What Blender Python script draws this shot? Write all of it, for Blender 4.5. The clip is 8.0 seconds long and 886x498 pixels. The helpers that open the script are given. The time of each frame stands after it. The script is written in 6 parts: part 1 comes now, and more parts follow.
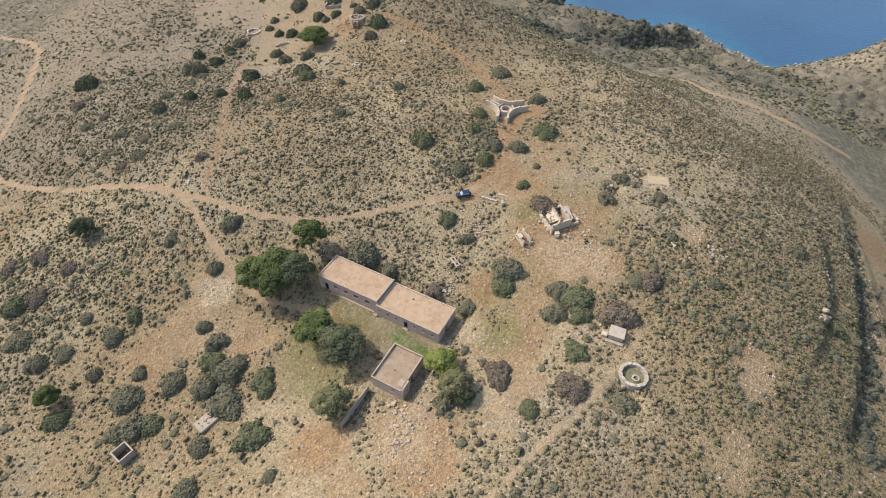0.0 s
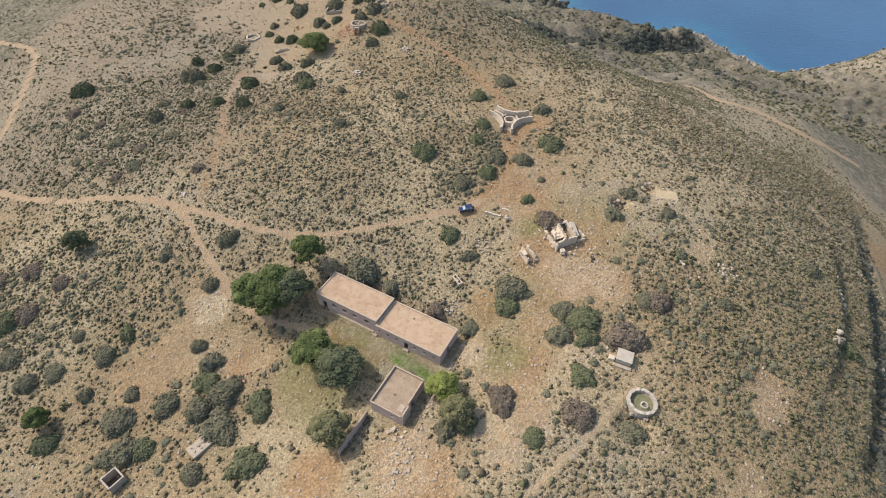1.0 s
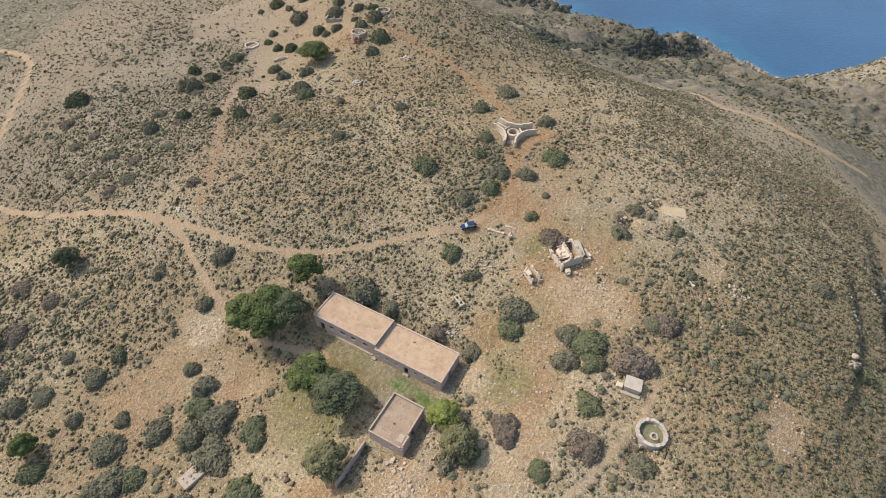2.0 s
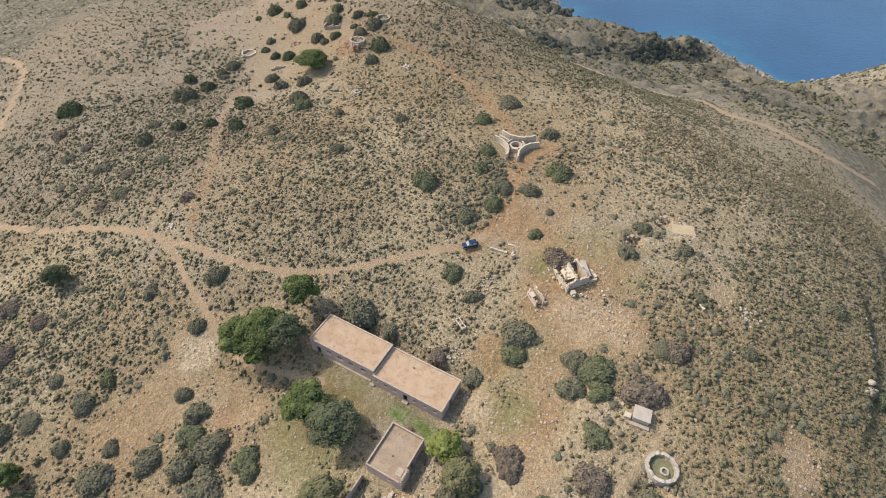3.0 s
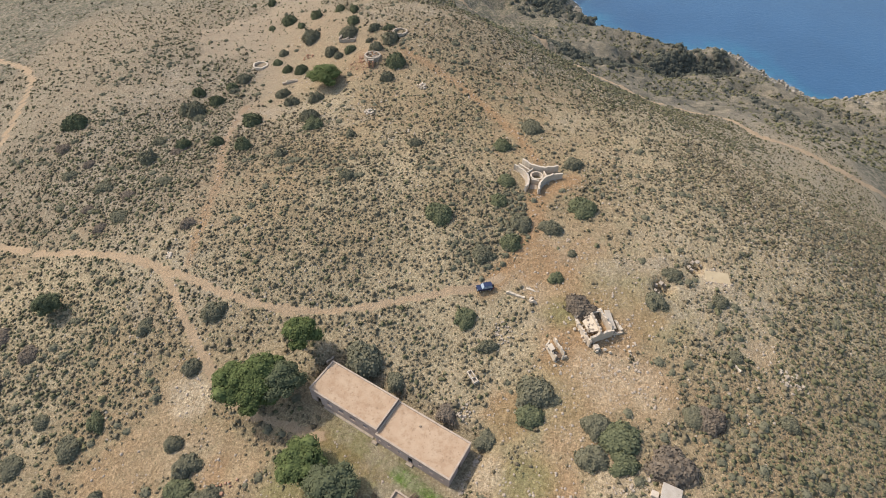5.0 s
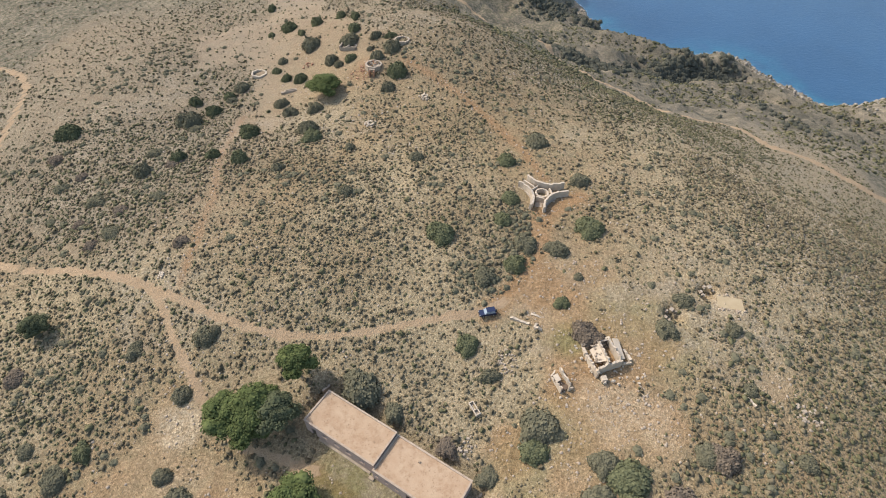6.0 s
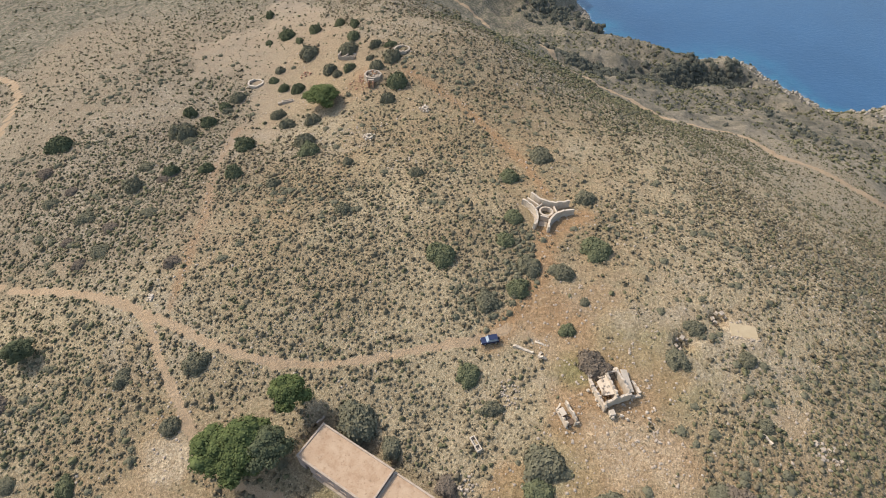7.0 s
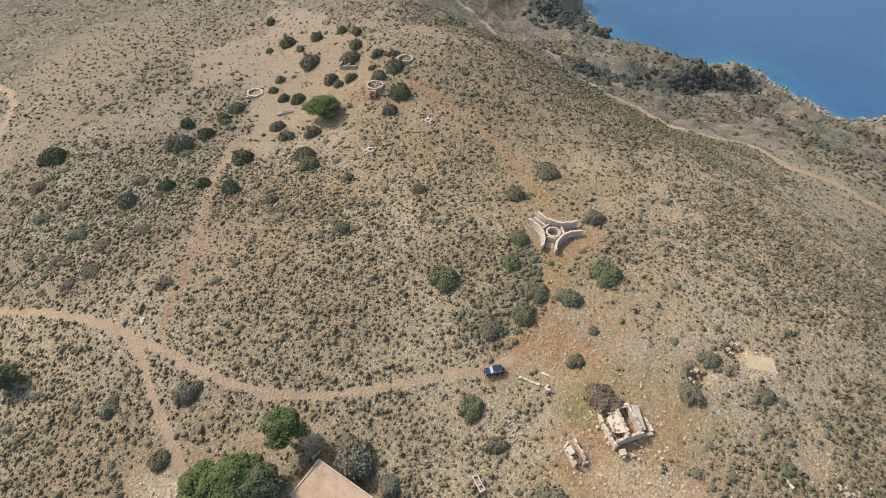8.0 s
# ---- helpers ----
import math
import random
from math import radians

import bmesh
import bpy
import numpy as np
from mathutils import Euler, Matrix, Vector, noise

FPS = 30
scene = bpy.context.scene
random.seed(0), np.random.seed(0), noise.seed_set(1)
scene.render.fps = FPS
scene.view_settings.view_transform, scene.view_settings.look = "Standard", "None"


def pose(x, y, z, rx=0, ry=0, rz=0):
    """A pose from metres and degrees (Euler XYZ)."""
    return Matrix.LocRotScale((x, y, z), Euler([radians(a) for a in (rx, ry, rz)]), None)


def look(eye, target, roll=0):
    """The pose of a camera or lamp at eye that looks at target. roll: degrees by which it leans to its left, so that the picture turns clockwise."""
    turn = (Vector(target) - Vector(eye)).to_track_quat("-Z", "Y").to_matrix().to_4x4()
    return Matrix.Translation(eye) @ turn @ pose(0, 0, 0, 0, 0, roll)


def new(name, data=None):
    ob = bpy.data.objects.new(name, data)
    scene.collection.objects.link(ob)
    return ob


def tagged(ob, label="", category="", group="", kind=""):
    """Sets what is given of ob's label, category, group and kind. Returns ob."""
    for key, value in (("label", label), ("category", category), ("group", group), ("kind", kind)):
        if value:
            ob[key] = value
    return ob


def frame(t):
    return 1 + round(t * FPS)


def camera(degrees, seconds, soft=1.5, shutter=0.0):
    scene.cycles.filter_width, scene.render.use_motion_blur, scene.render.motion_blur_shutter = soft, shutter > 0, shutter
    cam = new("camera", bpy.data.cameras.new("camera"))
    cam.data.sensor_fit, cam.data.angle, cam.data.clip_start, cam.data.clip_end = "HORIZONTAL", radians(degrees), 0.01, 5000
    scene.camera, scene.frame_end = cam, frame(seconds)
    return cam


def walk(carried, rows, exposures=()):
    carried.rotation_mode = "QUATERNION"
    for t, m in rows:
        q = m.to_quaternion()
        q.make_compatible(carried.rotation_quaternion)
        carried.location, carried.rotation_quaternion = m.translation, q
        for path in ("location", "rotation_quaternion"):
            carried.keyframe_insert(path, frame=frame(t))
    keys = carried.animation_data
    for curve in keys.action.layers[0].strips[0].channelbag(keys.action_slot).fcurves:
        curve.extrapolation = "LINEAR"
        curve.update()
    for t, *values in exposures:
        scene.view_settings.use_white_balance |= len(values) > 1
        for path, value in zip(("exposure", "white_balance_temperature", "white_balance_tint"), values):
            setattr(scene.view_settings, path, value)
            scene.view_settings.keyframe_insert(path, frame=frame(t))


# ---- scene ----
cam = camera(80.4, 8.0, soft=0.95)
PATH = [
    (0, (0.635, 0.141, 199.369), (0.617, 1.536, 197.936), 0.8),
    (0.5, (0.484, 2.614, 199.51), (0.463, 4.009, 198.076), 0.9),
    (1, (0.372, 5.167, 199.571), (0.349, 6.562, 198.138), 0.9),
    (1.5, (0.234, 7.742, 199.643), (0.209, 9.139, 198.213), 0.9),
    (3, (-0.12, 16.133, 199.921), (-0.149, 17.532, 198.492), 0.9),
    (3.5, (-0.162, 19.016, 200.056), (-0.192, 20.414, 198.626), 0.8),
    (4, (-0.343, 21.948, 200.168), (-0.374, 23.345, 198.738), 0.8),
    (4.5, (-0.57, 24.942, 200.212), (-0.628, 26.339, 198.781), 1.0),
    (6, (-1.049, 34.336, 200.527), (-1.135, 35.729, 199.095), 1.2),
    (6.5, (-1.202, 37.563, 200.613), (-1.29, 38.956, 199.18), 1.2),
    (7, (-1.358, 40.741, 200.618), (-1.449, 42.134, 199.186), 1.2),
    (7.5, (-1.615, 43.954, 200.724), (-1.707, 45.347, 199.292), 1.2),
    (8, (-1.817, 47.217, 200.676), (-1.92, 48.61, 199.244), 1.2),
]
walk(cam, [(t, look(eye, target, roll)) for t, eye, target, roll in PATH])


# ---- light ----
SUN_UP, SUN_AZ = 46.0, 156.0   # elevation; bearing towards the sun, counter-clockwise from +x
world = bpy.data.worlds.new("sky")
scene.world = world
world.use_nodes = True
wn = world.node_tree.nodes
sky = wn.new("ShaderNodeTexSky")
sky.sky_type = "NISHITA"
sky.sun_disc = False
sky.sun_elevation = radians(SUN_UP)
sky.sun_rotation = radians(90 - SUN_AZ)
sky.air_density, sky.dust_density = 1.2, 2.5
wn["Background"].inputs["Strength"].default_value = 0.26
world.node_tree.links.new(sky.outputs["Color"], wn["Background"].inputs["Color"])

to_sun = Vector((math.cos(radians(SUN_AZ)) * math.cos(radians(SUN_UP)),
                 math.sin(radians(SUN_AZ)) * math.cos(radians(SUN_UP)), math.sin(radians(SUN_UP))))
sun_data = bpy.data.lights.new("sun", "SUN")
sun_data.energy, sun_data.angle, sun_data.color = 3.7, radians(0.55), (1.0, 0.925, 0.82)
sun = new("sun", sun_data)
sun.matrix_world = look(to_sun * 900, (0, 0, 0))
scene.view_settings.exposure = 0.0


# ---- materials ----
class Nodes:
    """A short hand for node materials."""

    def __init__(self, name):
        self.mat = bpy.data.materials.new(name)
        self.mat.use_nodes = True
        self.tree = self.mat.node_tree
        self.n = self.tree.nodes
        self.bsdf = self.n["Principled BSDF"]
        self.pos = self.n.new("ShaderNodeNewGeometry").outputs["Position"]

    def link(self, a, b):
        self.tree.links.new(a, b)

    def noise(self, scale, detail=4.0, rough=0.6, stretch=None):
        t = self.n.new("ShaderNodeTexNoise")
        t.inputs["Scale"].default_value = scale
        t.inputs["Detail"].default_value = detail
        t.inputs["Roughness"].default_value = rough
        if stretch:
            m = self.n.new("ShaderNodeMapping")
            m.inputs["Scale"].default_value = stretch
            self.link(self.pos, m.inputs["Vector"])
            self.link(m.outputs[0], t.inputs["Vector"])
        else:
            self.link(self.pos, t.inputs["Vector"])
        return t.outputs["Fac"]

    def cells(self, scale, what="Distance"):
        t = self.n.new("ShaderNodeTexVoronoi")
        t.inputs["Scale"].default_value = scale
        self.link(self.pos, t.inputs["Vector"])
        return t.outputs[what]

    def ramp(self, fac, *stops):
        r = self.n.new("ShaderNodeValToRGB")
        e = r.color_ramp.elements
        while len(e) < len(stops):
            e.new(0.5)
        for k, (at, col) in enumerate(stops):
            e[k].position = at
            e[k].color = (*col, 1) if len(col) == 3 else col
        self.link(fac, r.inputs["Fac"])
        return r.outputs["Color"]

    def mask(self, fac, lo, hi):
        r = self.n.new("ShaderNodeMapRange")
        r.inputs["From Min"].default_value, r.inputs["From Max"].default_value = lo, hi
        self.link(fac, r.inputs["Value"])
        return r.outputs["Result"]

    def mix(self, fac, a, b, kind="MIX"):
        m = self.n.new("ShaderNodeMix")
        m.data_type, m.blend_type = "RGBA", kind
        for sock, v in ((m.inputs[0], fac), (m.inputs[6], a), (m.inputs[7], b)):
            if isinstance(v, (int, float)):
                sock.default_value = v
            elif isinstance(v, tuple):
                sock.default_value = (*v, 1)
            else:
                self.link(v, sock)
        return m.outputs[2]

    def math(self, op, a, b):
        m = self.n.new("ShaderNodeMath")
        m.operation = op
        m.use_clamp = True
        for sock, v in zip(m.inputs, (a, b)):
            if isinstance(v, (int, float)):
                sock.default_value = v
            else:
                self.link(v, sock)
        return m.outputs[0]

    def attr(self, name):
        a = self.n.new("ShaderNodeAttribute")
        a.attribute_name = name
        return a.outputs["Fac"]

    def done(self, colour, rough=0.9, bump=None, strength=0.4, distance=0.05, metal=0.0, spec=0.25):
        if isinstance(colour, tuple):
            self.bsdf.inputs["Base Color"].default_value = (*colour, 1)
        else:
            self.link(colour, self.bsdf.inputs["Base Color"])
        self.bsdf.inputs["Roughness"].default_value = rough
        self.bsdf.inputs["Metallic"].default_value = metal
        self.bsdf.inputs["Specular IOR Level"].default_value = spec
        if bump is not None:
            b = self.n.new("ShaderNodeBump")
            b.inputs["Strength"].default_value = strength
            b.inputs["Distance"].default_value = distance
            self.link(bump, b.inputs["Height"])
            self.link(b.outputs[0], self.bsdf.inputs["Normal"])
        return self.mat


def worn(name, a, b, stain, size=0.5, rough=0.9, bump=0.03):
    """A plain surface of two mixed tones with stains and fine grain."""
    k = Nodes(name)
    broad = k.mask(k.noise(size, 5), 0.36, 0.64)
    fine = k.noise(size * 9, 5, 0.7)
    col = k.mix(broad, a, b)
    col = k.mix(k.mask(k.noise(size * 2.3, 6, 0.7), 0.56, 0.74), col, stain)
    col = k.mix(k.mask(fine, 0.3, 0.75), k.mix(0.45, col, stain), col)
    return k.done(col, rough, fine, 0.5, bump)


def plain(name, col, rough=0.5, metal=0.0, spec=0.5):
    k = Nodes(name)
    v = k.mix(k.mask(k.noise(6.0, 4), 0.35, 0.7), tuple(c * 0.8 for c in col), col)
    return k.done(v, rough, None, metal=metal, spec=spec)


def leaves(name, dark, mid, light):
    """Foliage: tone varies from tuft to tuft and from plant to plant."""
    k = Nodes(name)
    per = k.n.new("ShaderNodeObjectInfo").outputs["Random"]
    geo = k.n.new("ShaderNodeNewGeometry").outputs["Random Per Island"]
    dark, light = (tuple(0.85 * a + 0.15 * b for a, b in zip(c, mid)) for c in (dark, light))
    col = k.ramp(geo, (0.0, dark), (0.5, mid), (1.0, light))
    col = k.mix(k.mask(k.noise(0.8, 3), 0.4, 0.7), col, mid)
    col = k.mix(k.math("MULTIPLY", per, 0.45), col, k.mix(0.5, dark, light))
    return k.done(col, 0.9, None, spec=0.06)


def roof_material(name, a, b, stain, blot):
    """Old roof plaster: bleached, with dark weather stains and patches."""
    k = Nodes(name)
    fine = k.noise(7.0, 5, 0.75)
    col = k.mix(k.mask(k.noise(0.4, 5), 0.36, 0.64), a, b)
    col = k.mix(k.math("MULTIPLY", k.mask(k.noise(0.75, 7, 0.72), 0.47, 0.66), 0.75), col, stain)
    col = k.mix(k.math("MULTIPLY", k.mask(k.noise(1.9, 5, 0.7), 0.57, 0.68), 0.7), col, blot)
    col = k.mix(k.math("MULTIPLY", k.mask(k.cells(1.1), 0.16, 0.05), 0.6), col, blot)
    col = k.mix(k.mask(fine, 0.3, 0.7), k.mix(0.35, col, blot), col)
    return k.done(col, 0.92, fine, 0.5, 0.03)


def ground_material():
    k = Nodes("dry_hillside_soil")
    big, mid, fine = k.noise(0.045, 5), k.noise(0.33, 6, 0.65), k.noise(2.6, 6, 0.75)
    soil = k.mix(k.mask(big, 0.38, 0.62), (0.345, 0.246, 0.146), (0.392, 0.293, 0.182))
    straw = k.mix(k.mask(mid, 0.35, 0.65), (0.412, 0.32, 0.196), (0.318, 0.256, 0.156))
    col = k.mix(k.mask(mid, 0.42, 0.6), soil, straw)
    col = k.mix(k.math("MULTIPLY", k.attr("straw"), k.mask(fine, 0.3, 0.6)), col, (0.475, 0.395, 0.265))
    # dead twigs and leaf litter between the shrubs
    litter = k.math("MULTIPLY", k.attr("litter_cover"), k.mask(k.noise(1.25, 6, 0.75), 0.34, 0.56))
    col = k.mix(k.math("MULTIPLY", litter, 0.62), col, k.mix(k.mask(fine, 0.35, 0.65), (0.151, 0.13, 0.0914), (0.241, 0.211, 0.146)))
    col = k.mix(k.math("MULTIPLY", k.attr("bare"), k.mask(k.noise(0.9, 5, 0.7), 0.3, 0.6)), col, (0.412, 0.305, 0.19))
    col = k.mix(k.math("MULTIPLY", k.attr("red"), k.mask(k.noise(0.7, 5, 0.7), 0.15, 0.5)), col, (0.36, 0.232, 0.13))
    col = k.mix(k.math("MULTIPLY", k.attr("grass"), k.mask(k.noise(1.1, 5, 0.7), 0.2, 0.46)), col, (0.142, 0.166, 0.052))
    col = k.mix(k.math("MULTIPLY", k.mask(k.attr("grass"), 0.6, 0.95), k.mask(k.noise(1.6, 5, 0.7), 0.3, 0.5)), col, (0.10, 0.195, 0.025))
    col = k.mix(k.math("MULTIPLY", k.attr("pale"), k.mask(k.noise(0.8, 6, 0.75), 0.3, 0.55)), col, (0.52, 0.425, 0.30))
    # small dry weeds, a few decimetres across
    weeds = k.mask(k.cells(1.9), 0.34, 0.14)
    weeds = k.math("MULTIPLY", weeds, k.mask(k.noise(0.5, 4, 0.7), 0.42, 0.58))
    weeds = k.math("MULTIPLY", weeds, k.math("SUBTRACT", 1.0, k.attr("track")))
    col = k.mix(k.math("MULTIPLY", weeds, 0.8), col, (0.115, 0.10, 0.06))
    # distance haze painted into the soil as grey, towards the crest and the coast
    col = k.mix(k.math("MULTIPLY", k.attr("wild"), 0.72), col, k.mix(k.mask(mid, 0.35, 0.65), (0.225, 0.2, 0.168), (0.29, 0.255, 0.21)))
    # scrub too small to pick apart
    wild = k.math("MULTIPLY", k.mask(k.cells(0.55), 0.75, 0.35), k.mask(k.noise(0.10, 5, 0.7), 0.2, 0.46))
    wild = k.math("MULTIPLY", wild, k.math("SUBTRACT", k.mask(k.attr("wild"), 0.75, 1.0), k.attr("bare")))
    col = k.mix(k.math("MULTIPLY", wild, 0.95), col, k.mix(k.mask(fine, 0.3, 0.7), (0.105, 0.105, 0.075), (0.165, 0.16, 0.11)))
    # grey-brown stony land behind the shore, its colour greyed to stand for haze
    inland = k.math("MULTIPLY", k.attr("coast"), 0.8)
    col = k.mix(k.math("SUBTRACT", inland, k.attr("track")), col, k.mix(k.mask(k.noise(0.07, 6, 0.76), 0.42, 0.58), (0.135, 0.125, 0.1), k.mix(k.mask(mid, 0.35, 0.65), (0.225, 0.2, 0.162), (0.305, 0.262, 0.2))))
    rock = k.math("MULTIPLY", k.attr("rock"), k.mask(k.noise(0.16, 6, 0.75), 0.44, 0.58))
    col = k.mix(rock, col, k.mix(k.mask(fine, 0.3, 0.7), (0.30, 0.25, 0.19), (0.46, 0.40, 0.31)))
    chips = k.math("MULTIPLY", k.mask(k.cells(3.4), 0.2, 0.1), k.mask(k.noise(0.21, 5, 0.7), 0.5, 0.62))
    col = k.mix(k.math("MULTIPLY", chips, 0.75), col, (0.50, 0.43, 0.33))
    # the wheel tracks
    road = k.mix(k.mask(k.noise(0.5, 5, 0.7), 0.35, 0.65), (0.31, 0.224, 0.138), (0.362, 0.27, 0.174))
    road = k.mix(k.mask(fine, 0.35, 0.7), k.mix(0.25, road, (0.24, 0.15, 0.08)), road)
    edge = k.math("SUBTRACT", k.math("ADD", k.attr("track"), 0.25), k.math("MULTIPLY", k.noise(0.9, 5, 0.7), 0.5))
    # clods, pebbles and tufts a few decimetres across
    clod = k.mask(k.noise(1.7, 3, 0.8), 0.33, 0.67)
    grit = k.mask(k.noise(5.5, 2, 0.6), 0.34, 0.66)
    bits = k.mask(k.cells(2.4, "Color"), 0.1, 0.9)
    rough = k.mix(clod, (0.62, 0.60, 0.57), (1.0, 1.0, 1.0))
    rough = k.mix(1.0, rough, k.mix(grit, (0.68, 0.67, 0.645), (1.16, 1.15, 1.125)), "MULTIPLY")
    rough = k.mix(1.0, rough, k.mix(bits, (0.8, 0.79, 0.77), (1.15, 1.15, 1.13)), "MULTIPLY")
    trodden = k.math("MULTIPLY", k.math("MULTIPLY", k.attr("bare"), k.attr("wild")), 2.2)
    rough = k.mix(k.math("MULTIPLY", trodden, 0.75), rough, (0.82, 0.82, 0.83))
    col = k.mix(1.0, col, rough, "MULTIPLY")
    col = k.mix(k.mask(edge, 0.25, 0.5), col, road)
    return k.done(col, 0.95, k.mix(0.5, fine, clod), 0.9, 0.3, spec=0.1)


def sea_material():
    k = Nodes("deep_blue_sea")
    col = k.mix(k.mask(k.noise(0.012, 4), 0.35, 0.65), (0.02, 0.066, 0.138), (0.027, 0.083, 0.166))
    shore = k.attr("shore")
    col = k.mix(k.math("MULTIPLY", shore, k.mask(k.noise(0.06, 5, 0.7), 0.3, 0.7)), col, (0.025, 0.13, 0.20))
    foam = k.math("MULTIPLY", k.attr("foam"), k.mask(k.noise(0.22, 5, 0.75), 0.5, 0.62))
    col = k.mix(foam, col, (0.6, 0.65, 0.68))
    return k.done(col, 0.3, k.noise(0.25, 5, 0.7, (1, 2.2, 1)), 0.5, 0.5, spec=0.25)


M = {
    "ground": ground_material(),
    "sea": sea_material(),
    "roof": roof_material("sun_bleached_roof_plaster", (0.40, 0.272, 0.172), (0.46, 0.335, 0.222), (0.30, 0.19, 0.112), (0.20, 0.135, 0.085)),
    "roof_grey": roof_material("grey_brown_roof_screed", (0.305, 0.222, 0.148), (0.365, 0.275, 0.19), (0.215, 0.15, 0.098), (0.14, 0.10, 0.068)),
    "shore_rock": worn("shore_rock", (0.27, 0.235, 0.19), (0.36, 0.315, 0.255), (0.17, 0.145, 0.115), 0.6),
    "rim": worn("roof_edge_mortar", (0.36, 0.28, 0.205), (0.45, 0.36, 0.275), (0.22, 0.16, 0.12), 1.3),
    "wall": worn("weathered_pink_render", (0.42, 0.33, 0.285), (0.49, 0.395, 0.34), (0.29, 0.22, 0.185), 0.55),
    "concrete": worn("old_concrete", (0.37, 0.315, 0.25), (0.44, 0.385, 0.315), (0.26, 0.21, 0.165), 0.8),
    "pale": worn("pale_lime_stone", (0.44, 0.365, 0.275), (0.53, 0.455, 0.36), (0.34, 0.26, 0.19), 0.9),
    "stone": worn("field_stone", (0.34, 0.275, 0.205), (0.43, 0.36, 0.28), (0.23, 0.175, 0.125), 1.4),
    "brick_red": worn("red_crumbled_brick", (0.34, 0.19, 0.115), (0.40, 0.245, 0.155), (0.23, 0.125, 0.08), 1.2),
    "timber": worn("dark_old_timber", (0.12, 0.085, 0.06), (0.17, 0.12, 0.085), (0.07, 0.05, 0.035), 1.5),
    "bark": worn("grey_bark", (0.15, 0.115, 0.085), (0.19, 0.15, 0.115), (0.08, 0.06, 0.045), 2.0),
    "sand": worn("pale_sand", (0.36, 0.28, 0.17), (0.42, 0.335, 0.21), (0.29, 0.22, 0.135), 0.8),
    "weeds": worn("green_weeds", (0.14, 0.135, 0.07), (0.22, 0.2, 0.115), (0.09, 0.09, 0.05), 1.6),
    "frame": plain("grey_window_frame", (0.24, 0.21, 0.19), 0.7),
    "scrub": leaves("dry_scrub", (0.098, 0.079, 0.05), (0.155, 0.126, 0.079), (0.225, 0.184, 0.115)),
    "scrub_green": leaves("green_scrub", (0.073, 0.07, 0.04), (0.12, 0.112, 0.062), (0.18, 0.165, 0.09)),
    "bush": leaves("grey_green_bush", (0.082, 0.077, 0.05), (0.13, 0.121, 0.078), (0.192, 0.176, 0.114)),
    "bush_green": leaves("green_bush", (0.068, 0.073, 0.04), (0.112, 0.117, 0.063), (0.168, 0.17, 0.094)),
    "bush_dry": leaves("dry_brown_bush", (0.092, 0.073, 0.055), (0.142, 0.112, 0.083), (0.205, 0.163, 0.12)),
    "maquis": leaves("dark_maquis", (0.058, 0.058, 0.045), (0.09, 0.09, 0.068), (0.13, 0.128, 0.096)),
    "pine": leaves("pine_foliage", (0.045, 0.058, 0.022), (0.08, 0.099, 0.036), (0.135, 0.152, 0.058)),
    "pine_dark": leaves("dark_tree_foliage", (0.05, 0.056, 0.032), (0.084, 0.092, 0.05), (0.13, 0.136, 0.074)),
    "pine_light": leaves("yellow_green_foliage", (0.1, 0.115, 0.03), (0.165, 0.185, 0.05), (0.24, 0.25, 0.08)),
    "olive": leaves("olive_foliage", (0.07, 0.068, 0.035), (0.125, 0.118, 0.06), (0.2, 0.185, 0.1)),
    "car_paint": plain("dark_blue_car_paint", (0.03, 0.04, 0.085), 0.25, 0.3),
    "car_glass": plain("car_glass", (0.25, 0.30, 0.36), 0.08),
    "tyre": plain("tyre_rubber", (0.02, 0.02, 0.02), 0.8),
    "rim_metal": plain("wheel_rim", (0.45, 0.45, 0.46), 0.35, 0.9),
    "lamp_red": plain("rear_lamp", (0.35, 0.02, 0.02), 0.3),
    "lamp_white": plain("head_lamp", (0.75, 0.75, 0.72), 0.2),
}


# ---- the lie of the land ----
def lattice(seed, n=256):
    return np.random.RandomState(seed).rand(n, n)


LATTICES = [lattice(k) for k in range(8)]


def vnoise(x, y, size, seed=0):
    """Smooth noise from 0 to 1 with features of that size."""
    x, y = np.asarray(x, float) / size + 100.3, np.asarray(y, float) / size + 100.7
    i, j = np.floor(x).astype(int), np.floor(y).astype(int)
    u, v = x - i, y - j
    u, v = u * u * (3 - 2 * u), v * v * (3 - 2 * v)
    g = LATTICES[seed % 8].ravel()
    i, j = i & 255, j & 255
    i0, i1, j1 = i << 8, ((i + 1) & 255) << 8, (j + 1) & 255
    a, b, c, d = g.take(i0 + j), g.take(i1 + j), g.take(i0 + j1), g.take(i1 + j1)
    return (a * (1 - u) + b * u) * (1 - v) + (c * (1 - u) + d * u) * v


def fbm(x, y, size, seed=0, octaves=4):
    total, amp, norm = 0, 1.0, 0
    for k in range(octaves):
        total = total + amp * vnoise(x, y, size / 2 ** k, seed + k)
        norm += amp
        amp *= 0.55
    return total / norm


def smooth(lo, hi, v):
    t = np.clip((v - lo) / (hi - lo), 0, 1)
    return t * t * (3 - 2 * t)


def swells(x, y, xs, ys, reach, sizes):
    """A sum of soft round swells on a coarse net."""
    total = np.zeros(np.shape(x))
    k = 0
    for cy in ys:
        for cx in xs:
            if sizes[k]:
                total = total + sizes[k] * np.exp(-((x - cx) ** 2 + (y - cy) ** 2) / reach ** 2)
            k += 1
    return total


